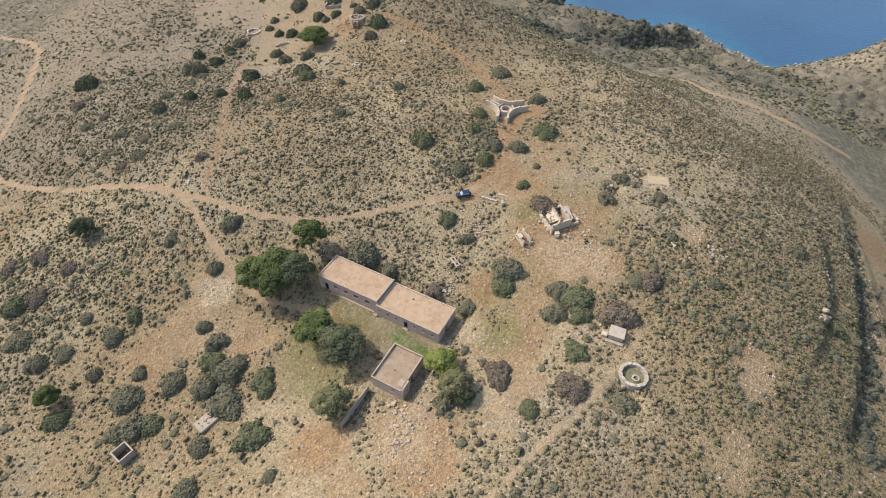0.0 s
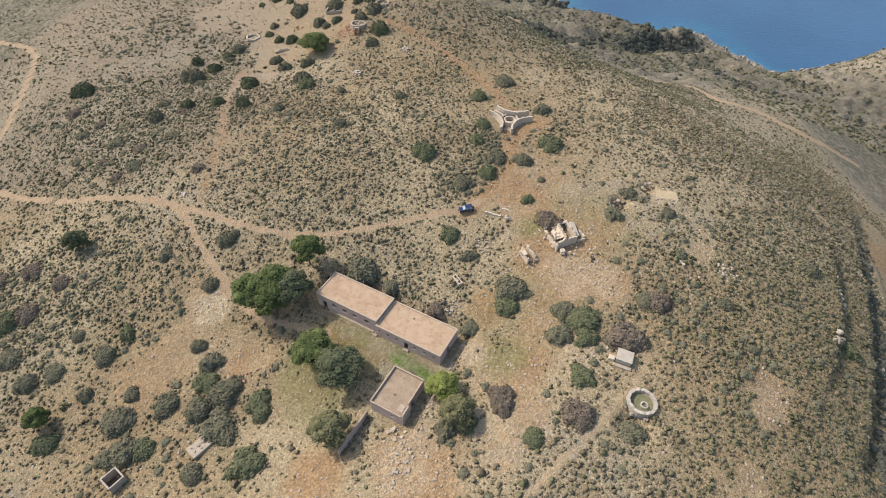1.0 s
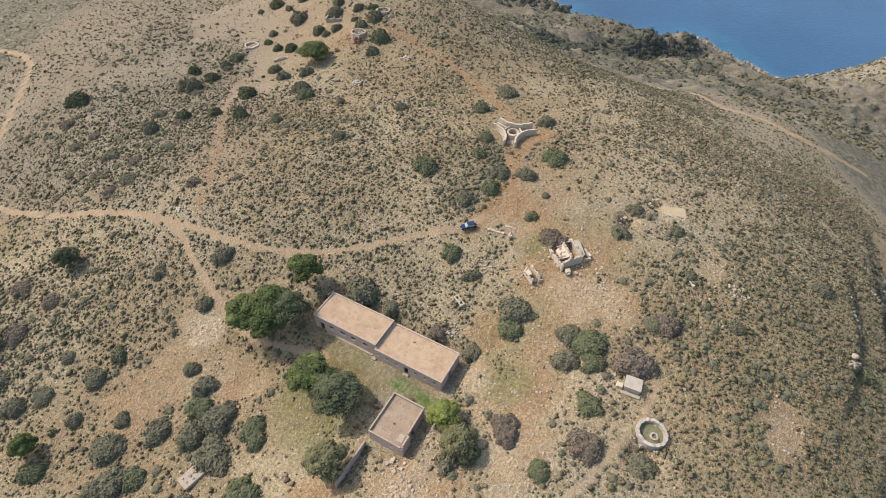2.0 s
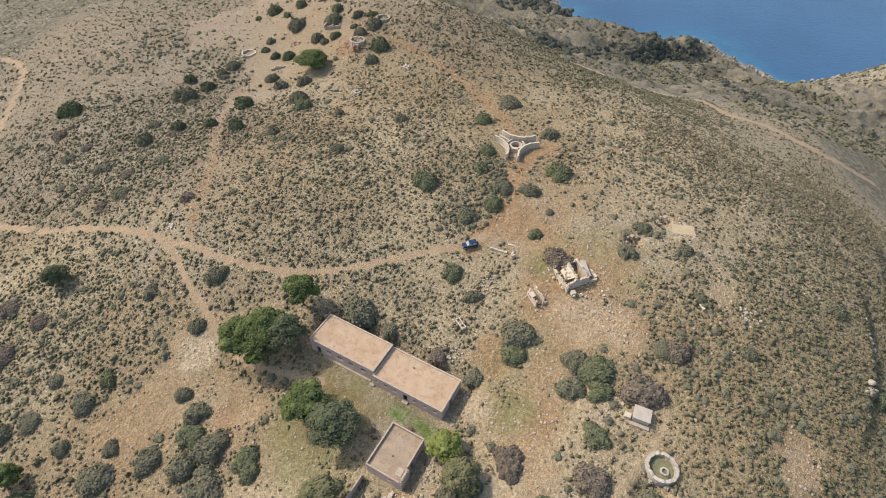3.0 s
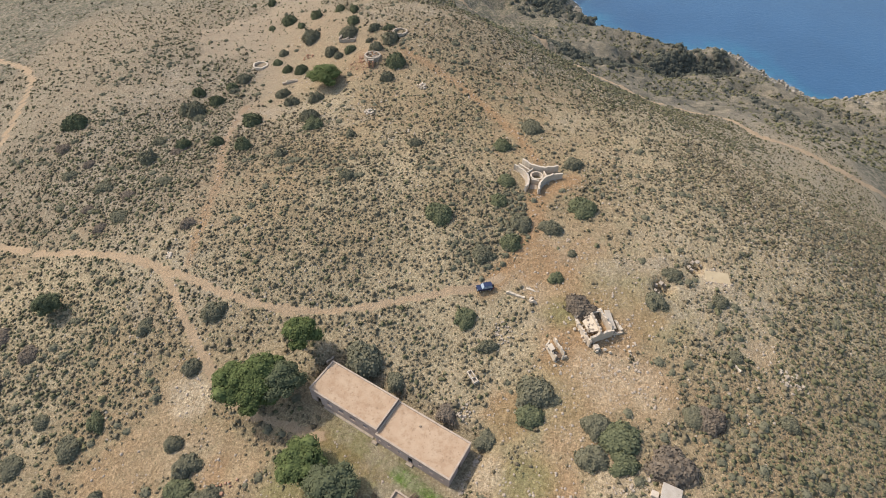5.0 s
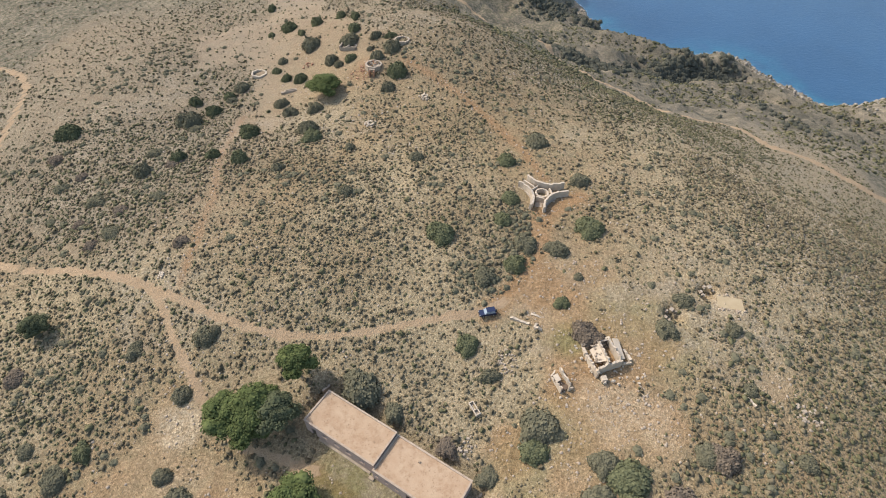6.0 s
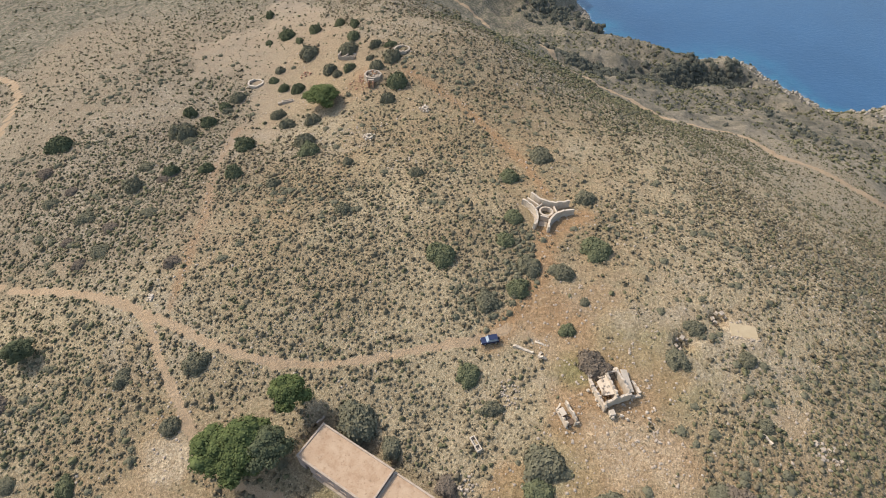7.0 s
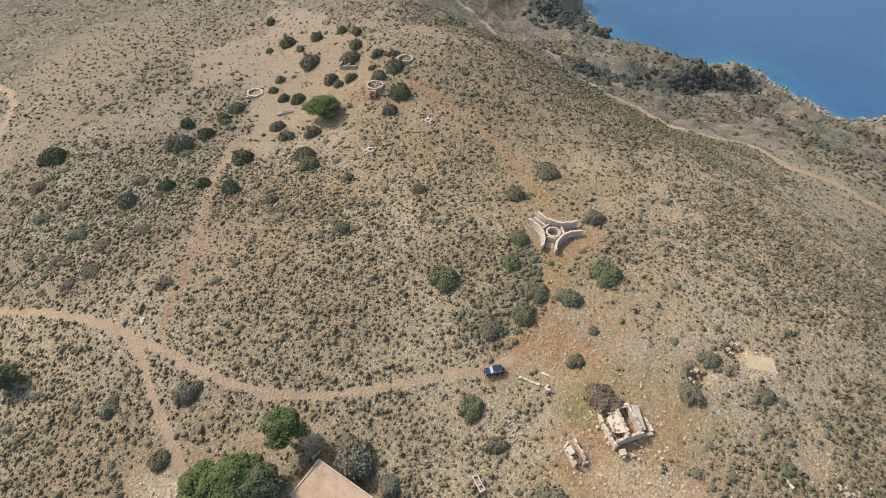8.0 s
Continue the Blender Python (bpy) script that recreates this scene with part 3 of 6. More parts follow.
def covers(x, y):
    """What covers the ground: track, bare, red, grass, straw, rock, haze grey with far scrub and shrubs, each from 0 to
    1.
    """
    wob = (fbm(x, y, 5.0, 2) - 0.5) * 1.6
    track = np.zeros(np.shape(x))
    for line, half in TRACKS:
        track = np.maximum(track, 1 - smooth(half * 0.75, half * 1.35, to_line(x, y, line)[0] + wob * 0.5))
    for line, half in FAINT:
        track = np.maximum(track, 0.38 * (1 - smooth(half * 0.4, half * 1.6, to_line(x, y, line)[0] + wob * 0.5)))
    red = np.zeros(np.shape(x))
    for line, half in RED_TRACKS:
        red = np.maximum(red, 1 - smooth(half * 0.3, half * 1.6, to_line(x, y, line)[0] + wob * 0.6))
    bare = np.zeros(np.shape(x))
    for cx, cy, d in BARE:
        far = np.hypot(x - cx, y - cy)
        k = np.flatnonzero(far < d)
        bare[k] = np.maximum(bare[k], 1 - smooth(0.6, 1.25, far[k] / (d * 0.55) + (fbm(x[k], y[k], d * 0.5, 3) - 0.5) * 1.1))
    inner = within(x, y, CLEARING) + (fbm(x, y, 9.0, 3) - 0.5) * 13
    bare = np.maximum(bare, 0.72 * smooth(-1.5, 2.5, inner))
    red = np.maximum(red, bare * smooth(0.5, 0.7, fbm(x, y, 26.0, 4)) * np.where(y > 140, 0.3, np.where(x < -30, 0.4, 0.8)))
    for cx, cy, r in ((-36, 188.3, 6.5), (17, 104, 8), (60.5, 55, 4.5), (24, 84, 9), (-43, 62, 4), (-4, 40, 9), (-21, 39, 6)):
        far = np.hypot(x - cx, y - cy) / r
        k = np.flatnonzero(far < 1.8)
        red[k] = np.maximum(red[k], 0.85 * (1 - smooth(0.4, 1.2, far[k] + (fbm(x[k], y[k], 6.0, 6) - 0.5))))
    red = red * smooth(3.0, 6.0, np.hypot(x - 51.5, y - 103.0))
    pale = np.zeros(np.shape(x))
    for cx, cy, r, much in PALE:
        far = np.hypot(x - cx, y - cy) / r
        k = np.flatnonzero(far < 1.8)
        pale[k] = np.maximum(pale[k], much * (1 - smooth(0.5, 1.2, far[k] + (fbm(x[k], y[k], 4.0, 5) - 0.5) * 0.9)))
    d, side = to_line(x, y, [(-9.3, 62.6), (-6.3, 60.9), (-2.4, 58.2), (0.4, 56.7)])
    grass = 1 - smooth(1.0, 2.4, d + wob * 0.5)
    for cx, cy, r in ((-19, 66, 7), (-12, 62.5, 6), (20, 93.5, 4), (-24, 56, 8), (-28, 60, 6), (12, 62, 5)):
        grass = np.maximum(grass, 0.5 * (1 - smooth(0.4, 1.3, np.hypot(x - cx, y - cy) / r + wob * 0.3)))
    for cx, cy, r in ((31, 99, 9), (38, 92, 7), (16, 76, 7), (10, 70, 6)):
        grass = np.maximum(grass, 0.2 * (1 - smooth(0.4, 1.3, np.hypot(x - cx, y - cy) / r + wob * 0.3)))
    straw = np.maximum(smooth(0.45, 0.7, fbm(x, y, 40.0, 5)) * smooth(60, 20, x), 0.9 * smooth(22, 50, x) * smooth(72, 100, y))
    rock = np.maximum(smooth(0.52, 0.66, fbm(x, y, 30.0, 7)) * 0.55 * smooth(300, 250, y), smooth(SEA + 9, SEA + 3, height(x, y)))
    rock = np.maximum(rock, smooth(222, 250, x) * smooth(300, 335, y))
    wild = np.maximum(smooth(150, 290, y), np.maximum(smooth(150, 175, x), smooth(-150, -180, x)))
    # the western slope is greyed as well, standing for haze
    wild = np.maximum(wild, 0.7 * smooth(-35, -85, x) * smooth(98, 125, y)) * (1 - 0.35 * bare)
    shrubs = 0.6 + 0.45 * (smooth(0.34, 0.62, fbm(x, y, 24.0, 1)) - 0.5)
    for cx, cy, rx, ry, more in ZONES:
        shrubs = shrubs + more * np.exp(-((x - cx) / rx) ** 2 - ((y - cy) / ry) ** 2)
    shrubs = shrubs * (0.35 + 0.65 * smooth(0.26, 0.5, fbm(x, y, 5.0, 6) + 0.3 * (shrubs - 0.5)))
    shrubs = np.clip(shrubs * (1 - smooth(0.1, 0.4, track)) * (1 - 0.97 * bare) * (1 - 0.75 * red) * (1 - 0.85 * grass), 0, 1)
    return track, bare, red, grass, straw, rock, wild, shrubs, pale


# ---- mesh helpers ----
def link_mesh(name, bm, material, smooth_faces=False):
    me = bpy.data.meshes.new(name)
    bm.normal_update()
    bm.to_mesh(me)
    bm.free()
    me.materials.append(material)
    if smooth_faces:
        me.polygons.foreach_set("use_smooth", np.ones(len(me.polygons), bool))
    return me


def array_mesh(name, verts, tris, materials, index=None):
    """A mesh from numpy arrays of corners and triangles."""
    me = bpy.data.meshes.new(name)
    me.vertices.add(len(verts))
    me.vertices.foreach_set("co", np.asarray(verts, np.float32).ravel())
    me.loops.add(tris.size)
    me.loops.foreach_set("vertex_index", tris.astype(np.int32).ravel())
    me.polygons.add(len(tris))
    w = tris.shape[1]
    me.polygons.foreach_set("loop_start", np.arange(0, tris.size, w, dtype=np.int32))
    for m in materials:
        me.materials.append(m)
    if index is not None:
        me.polygons.foreach_set("material_index", index.astype(np.int32))
    me.update(calc_edges=True)
    return me


def part(name, bm, material, parent, label=""):
    ob = new(name, link_mesh(name, bm, material))
    ob.parent = parent
    if label:
        tagged(ob, label)
    return ob


def thing(name, m, label, category, group=""):
    ob = new(name)
    ob.empty_display_size = 0.5
    ob.matrix_world = m
    return tagged(ob, label, category, group)


def box(bm, x0, x1, y0, y1, z0, z1, bevel=0.0):
    vs = [bm.verts.new((x, y, z)) for z in (z0, z1) for y in (y0, y1) for x in (x0, x1)]
    faces = [bm.faces.new([vs[i] for i in f]) for f in
             ((0, 2, 3, 1), (4, 5, 7, 6), (0, 1, 5, 4), (2, 6, 7, 3), (0, 4, 6, 2), (1, 3, 7, 5))]
    if bevel:
        edges = {e for f in faces for e in f.edges}
        bmesh.ops.bevel(bm, geom=list(edges), offset=bevel, segments=1, affect="EDGES")
    return vs


def made_box(*args, **kw):
    bm = bmesh.new()
    box(bm, *args, **kw)
    return bm


def panel(length, z0, z1, thick, openings=()):
    """A wall along x with real openings (u0, u1, low, high) through it."""
    bm = bmesh.new()
    us = sorted({0.0, length, *(v for o in openings for v in o[:2])})
    zs = sorted({z0, z1, *(v for o in openings for v in o[2:])})
    for a, b in zip(us, us[1:]):
        for c, d in zip(zs, zs[1:]):
            if not any(o[0] <= a and b <= o[1] and o[2] <= c and d <= o[3] for o in openings):
                box(bm, a, b, 0, thick, c, d)
    bmesh.ops.remove_doubles(bm, verts=bm.verts, dist=0.0005)
    return bm


def turned(bm, m):
    bmesh.ops.transform(bm, matrix=m, verts=bm.verts)
    return bm


def broken_wall(bm, p, q, thick, h0, h1, seed, base=-0.4, step=0.55):
    """A ruined wall from p to q whose top is ragged between heights h0 and h1."""
    r = random.Random(seed)
    p, q = Vector((*p, 0)), Vector((*q, 0))
    n = max(2, int((q - p).length / step))
    side = (q - p).normalized().cross(Vector((0, 0, 1))) * thick / 2
    rows = []
    for k in range(n + 1):
        c = p.lerp(q, k / n)
        h = h0 + (h1 - h0) * k / n + r.uniform(-0.22, 0.16)
        h = max(0.15, h - (0.35 if r.random() < 0.2 else 0))
        j = Vector((r.uniform(-0.06, 0.06), r.uniform(-0.06, 0.06), 0))
        rows.append([bm.verts.new(c + s * side + j + Vector((0, 0, z))) for s, z in ((-1, base), (-1, h + r.uniform(-.08, .08)), (1, h + r.uniform(-.08, .08)), (1, base))])
    for a, b in zip(rows, rows[1:]):
        for k in range(4):
            bm.faces.new((a[k], a[(k + 1) % 4], b[(k + 1) % 4], b[k]))
    bm.faces.new(rows[0][::-1])
    bm.faces.new(rows[-1])


def ring(bm, cx, cy, r0, r1, z0, z1, seed=0, n=28, a0=0.0, a1=360.0, rag=0.12):
    """A ring wall, or a stretch of one, with an uneven top."""
    r = random.Random(seed)
    rows = []
    whole = a1 - a0 >= 360
    for k in range(n if whole else n + 1):
        a = radians(a0 + (a1 - a0) * k / n)
        c, s = math.cos(a), math.sin(a)
        top = z1 + r.uniform(-rag, rag)
        w = r.uniform(-rag, rag) * 0.6
        rows.append([bm.verts.new((cx + c * rr, cy + s * rr, z)) for rr, z in ((r0, z0), (r0 + w, top), (r1 + w, top - 0.04), (r1, z0))])
    pairs = list(zip(rows, rows[1:])) + ([(rows[-1], rows[0])] if whole else [])
    for a, b in pairs:
        for k in range(4):
            bm.faces.new((a[k], b[k], b[(k + 1) % 4], a[(k + 1) % 4]))
    if not whole:
        bm.faces.new(rows[0])
        bm.faces.new(rows[-1][::-1])


def stone(bm, x, y, z, size, seed, flat=0.7):
    """An angular block of stone."""
    r = random.Random(seed)
    m = Matrix.Translation((x, y, z)) @ pose(0, 0, 0, r.uniform(-15, 15), r.uniform(-15, 15), r.uniform(0, 360))
    vs = []
    for dx, dy, dz in ((-1, -1, -1), (1, -1, -1), (1, 1, -1), (-1, 1, -1), (-1, -1, 1), (1, -1, 1), (1, 1, 1), (-1, 1, 1)):
        k = 1.0 if dz < 0 else 0.72
        vs.append(bm.verts.new(m @ Vector((dx * k * size / 2 * r.uniform(.65, 1.15), dy * k * size / 2 * r.uniform(.55, 1.0), dz * flat * size / 2 * r.uniform(.6, 1.1)))))
    for f in ((0, 3, 2, 1), (4, 5, 6, 7), (0, 1, 5, 4), (1, 2, 6, 5), (2, 3, 7, 6), (3, 0, 4, 7)):
        bm.faces.new([vs[i] for i in f])


def boulder(bm, x, y, z, size, seed, flat=0.7):
    """A rounded block of weathered bedrock with broken faces."""
    r = random.Random(seed)
    made = bmesh.ops.create_icosphere(bm, subdivisions=2, radius=size / 2)["verts"]
    cuts = [Vector((r.uniform(-1, 1), r.uniform(-1, 1), r.uniform(-0.3, 1))).normalized() for _ in range(6)]
    m = Matrix.Translation((x, y, z)) @ pose(0, 0, 0, 0, 0, r.uniform(0, 360)) @ Matrix.Diagonal((1.0, r.uniform(0.6, 0.9), flat, 1))
    for v in made:
        for n in cuts:
            over = v.co.dot(n) - size * 0.33
            if over > 0:
                v.co -= n * over * 0.9
        v.co *= 1 + r.uniform(-0.06, 0.06)
        v.co = m @ v.co


# ---- ground and sea ----
def steps(*runs):
    out = [runs[0][0]]
    for lo, hi, d in runs:
        out += list(np.linspace(lo, hi, int(round((hi - lo) / d)) + 1)[1:])
    return out


def spread(core, far, first):
    lo, hi, a, b = [], [], core[0], core[-1]
    d = first
    while a > -far:
        d *= 1.35
        a -= d
        lo.append(a)
    d = first
    while b < far:
        d *= 1.35
        b += d
        hi.append(b)
    return np.array(lo[::-1] + core + hi)


def build_ground():
    xs = spread(steps((-250, -125, 1.7), (-125, 125, 0.9), (125, 300, 1.8)), 4300, 4)
    ys = spread(steps((-6, 28, 2), (28, 175, 0.9), (175, 320, 1.5), (320, 560, 2.6)), 4300, 5)
    X, Y = np.meshgrid(xs, ys)
    x, y = X.ravel(), Y.ravel()
    nx, ny = len(xs), len(ys)
    z = height(x, y)
    i = (np.arange(ny - 1)[:, None] * nx + np.arange(nx - 1)[None]).ravel()
    quads = np.stack([i, i + 1, i + nx + 1, i + nx], 1)
    me = array_mesh("ground", np.stack([x, y, z], 1), quads, [M["ground"]])
    me.polygons.foreach_set("use_smooth", np.ones(len(me.polygons), bool))
    for name, values in zip(("track", "bare", "red", "grass", "straw", "rock", "wild", "litter_cover", "pale"), covers(x, y)):
        if name == "litter_cover":
            values = values * 0.75 * (1 - 0.8 * smooth(25, 45, x) * smooth(190, 140, y))
        me.attributes.new(name, "FLOAT", "POINT").data.foreach_set("value", values.astype(np.float32))
    # where the land's colour is greyed for haze
    coast = smooth(225, 275, y) * smooth(40, 75, x)
    me.attributes.new("coast", "FLOAT", "POINT").data.foreach_set("value", coast.astype(np.float32))
    return tagged(new("ground", me), "dry stony hillside with dirt tracks and red earth", "ground", kind="structure")


def build_sea():
    xs = spread(steps((-60, 330, 3)), 4300, 10)
    ys = spread(steps((330, 620, 3)), 4300, 10)
    X, Y = np.meshgrid(xs, ys)
    x, y = X.ravel(), Y.ravel()
    nx, ny = len(xs), len(ys)
    i = (np.arange(ny - 1)[:, None] * nx + np.arange(nx - 1)[None]).ravel()
    me = array_mesh("water", np.stack([x, y, np.full(x.shape, SEA)], 1), np.stack([i, i + 1, i + nx + 1, i + nx], 1), [M["sea"]])
    shore = smooth(SEA - 16, SEA - 3, height(x, y))
    me.attributes.new("shore", "FLOAT", "POINT").data.foreach_set("value", shore.astype(np.float32))
    foam = smooth(SEA - 3.2, SEA - 0.6, height(x, y))
    me.attributes.new("foam", "FLOAT", "POINT").data.foreach_set("value", foam.astype(np.float32))
    return tagged(new("water", me), "calm deep blue sea below the cliffs", "sea", kind="structure")


build_ground()
build_sea()


# ---- buildings ----
def opening_frame(parent, name, u0, u1, z0, z1, wall_y, facing, label=""):
    """A frame set into an opening of a wall along x; facing: -1 towards -y."""
    bm = bmesh.new()
    y0, y1 = wall_y - 0.04, wall_y + 0.06
    t = 0.07
    box(bm, u0, u0 + t, y0, y1, z0, z1)
    box(bm, u1 - t, u1, y0, y1, z0, z1)
    box(bm, u0 + t, u1 - t, y0, y1, z1 - t, z1)
    if name == "window":
        box(bm, (u0 + u1) / 2 - 0.025, (u0 + u1) / 2 + 0.025, y0 + .02, y1 - .02, z0 + t, z1 - t)
    ob = part(name, bm, M["frame"], parent, label)
    if name == "window":
        part("sill", made_box(u0 - 0.08, u1 + 0.08, wall_y - 0.26, wall_y - 0.05, z0 - 0.09, z0 - 0.004, bevel=0.01), M["rim"], ob)
    return ob


def roof_rim(parent, x0, x1, y0, y1, z, w=0.34, rise=0.14):
    """Four lengths of a low kerb round a flat roof."""
    for a in ((x0, x1, y0, y0 + w), (x0, x1, y1 - w, y1), (x0, x0 + w, y0 + w, y1 - w), (x1 - w, x1, y0 + w, y1 - w)):
        part("kerb", made_box(a[0], a[1], a[2], a[3], z, z + rise, bevel=0.03), M["rim"], parent)


def long_building():
    b = thing("long_building", pose(-27.5, 75.3, 109.3, 0, 0, -27.3),
              "long low abandoned barracks with a flat plaster roof in two steps", "building")
    th = 0.35
    # west part: u 0 to 15.2, depth 6.8, height 3.75
    wins = [(3.9, 5.0, 1.7, 2.6), (6.6, 7.7, 1.7, 2.6), (9.2, 10.3, 1.7, 2.6), (12.1, 13.2, 1.7, 2.6)]
    door = (1.4, 2.4, 0.0, 2.2)
    part("wall", panel(15.2, -0.6, 3.6, th, wins + [door]), M["wall"], b)
    part("wall", turned(panel(15.2, -0.6, 3.6, th, [(3, 4, 1.7, 2.6), (8, 9, 1.7, 2.6), (12, 13, 1.7, 2.6)]), pose(0, 6.45, 0)), M["wall"], b)
    part("wall", turned(panel(6.1, -0.6, 3.6, th), pose(th, th, 0, 0, 0, 90)), M["wall"], b)
    part("wall", turned(panel(6.1, -0.6, 3.6, th), pose(15.2, th, 0, 0, 0, 90)), M["wall"], b)
    part("roof", made_box(-0.06, 15.26, -0.06, 6.86, 3.604, 3.78), M["roof"], b, "sun-bleached orange plaster roof")
    roof_rim(b, -0.1, 15.3, -0.1, 6.9, 3.784)
    for w in wins:
        opening_frame(b, "window", *w, 0.16, -1)
    opening_frame(b, "door_frame", *door, 0.16, -1)
    # east part: half a metre proud of the west part, lower
    u0, u1, v0, v1, h = 15.26, 30.3, -0.5, 6.8, 2.95
    wins = [(0.55, 1.05, 1.5, 2.1), (2.6, 3.2, 1.45, 2.1), (4.7, 5.3, 1.45, 2.1), (9.0, 9.6, 1.45, 2.1), (11.2, 11.8, 1.45, 2.1), (13.3, 13.9, 1.45, 2.1)]
    door = (6.8, 7.7, 0.0, 2.1)
    part("wall", turned(panel(u1 - u0, -0.6, h, th, wins + [door]), pose(u0, v0, 0)), M["wall"], b)
    part("wall", turned(panel(u1 - u0, -0.6, h, th, [(3, 3.7, 1.5, 2.1), (9, 9.7, 1.5, 2.1)]), pose(u0, v1 - th, 0)), M["wall"], b)
    part("wall", turned(panel(v1 - v0 - 2 * th, -0.6, h, th, [(2.6, 3.5, -0.1, 2.0)]), pose(u1, v0 + th, 0, 0, 0, 90)), M["wall"], b)
    part("wall", made_box(u0 - .06, u0 + 0.2, v0 + 0.004, -0.004, -0.6, h - .004), M["wall"], b)
    part("roof", made_box(u0 + 0.05, u1 + 0.06, v0 - 0.06, v1 + 0.06, h + 0.004, h + 0.17), M["roof"], b, "sun-bleached orange plaster roof")
    roof_rim(b, u0 + 0.02, u1 + 0.1, v0 - 0.1, v1 + 0.1, h + 0.174)
    for w in wins:
        opening_frame(b, "window", w[0] + u0, w[1] + u0, w[2], w[3], v0 + 0.16, -1)
    opening_frame(b, "door_frame", door[0] + u0, door[1] + u0, door[2], door[3], v0 + 0.16, -1)
    part("floor_slab", made_box(0.36, 30, 0.36, 6.4, -0.5, 0.04), M["concrete"], b)
    part("walkway", made_box(3.0, 14.4, -0.42, -0.004, -0.5, 0.1, bevel=0.03), M["stone"], b, "worn concrete walkway along the wall")
    part("step", made_box(u0 - 0.7, u0 + 0.3, v0 - 0.6, v0 - 0.01, -0.5, 0.16, bevel=0.04), M["stone"], b)
    part("step", made_box(u0 + 6.6, u0 + 7.9, v0 - 0.6, v0 - 0.01, -0.5, 0.12, bevel=0.03), M["stone"], b)
    part("vent", made_box(21.0, 21.35, 4.6, 4.95, h + 0.1, h + 0.42, bevel=0.03), M["roof_grey"], b)
    return b


def small_building():
    b = thing("small_building", pose(-13.2, 51.5, 108.7, 0, 0, -27.0),
              "small square abandoned house with a brown flat roof and parapet", "building")
    th, w, d, h = 0.34, 6.4, 8.4, 2.75
    win = (4.3, 4.9, 1.5, 2.1)
    part("wall", panel(w, -0.8, h, th, [win]), M["wall"], b)
    part("wall", turned(panel(w, -0.8, h, th), pose(0, d - th, 0)), M["wall"], b)
    part("wall", turned(panel(d - 2 * th, -0.8, h, th, [(2.4, 3.3, 0, 2.1)]), pose(th, th, 0, 0, 0, 90)), M["wall"], b)
    part("wall", turned(panel(d - 2 * th, -0.8, h, th, [(3.4, 4.3, 0, 2.05)]), pose(w, th, 0, 0, 0, 90)), M["wall"], b)
    part("annex_wall", made_box(w + 0.004, w + 0.5, 0.004, 2.6, -0.8, h), M["wall"], b)
    part("roof", made_box(-0.04, w + 0.04, -0.04, d + 0.04, h + 0.004, h + 0.14), M["roof_grey"], b, "grey-brown screed roof")
    part("annex_roof", made_box(w + 0.044, w + 0.54, -0.03, 2.64, h + 0.004, h + 0.15), M["rim"], b)
    for a, rise in (((-0.08, w + 0.08, -0.08, 0.2), 0.3), ((-0.08, w + 0.08, d - 0.2, d + 0.08), 0.42),
                    ((-0.08, 0.2, 0.204, d - 0.204), 0.42), ((w - 0.2, w + 0.08, 2.9, d - 0.204), 0.34)):
        part("parapet", made_box(*a, h + 0.144, h + 0.144 + rise, bevel=0.03), M["rim"], b, "pale mortar parapet")
    part("rubble_edge", broken_edge(w, h), M["rim"], b, "crumbled end of the parapet")
    part("cracked_corner", made_box(w - 1.3, w - 0.2, 0.9, 2.3, h + 0.146, h + 0.24, bevel=0.03), M["rim"], b, "raised mortar patch by the crumbled corner")
    part("roof_patch", made_box(3.0, 3.35, 3.2, 3.5, h + 0.1, h + 0.24, bevel=0.03), M["timber"], b)
    opening_frame(b, "window", *win, 0.15, -1)
    part("floor_slab", made_box(0.36, 6.0, 0.36, 8.0, -0.6, 0.04), M["concrete"], b)
    return b


def broken_edge(w, h):
    bm = bmesh.new()
    for k in range(7):
        stone(bm, w + 0.28, 0.25 + 0.36 * k, h + 0.26, 0.42, 40 + k)
    return bm


long_building()
small_building()


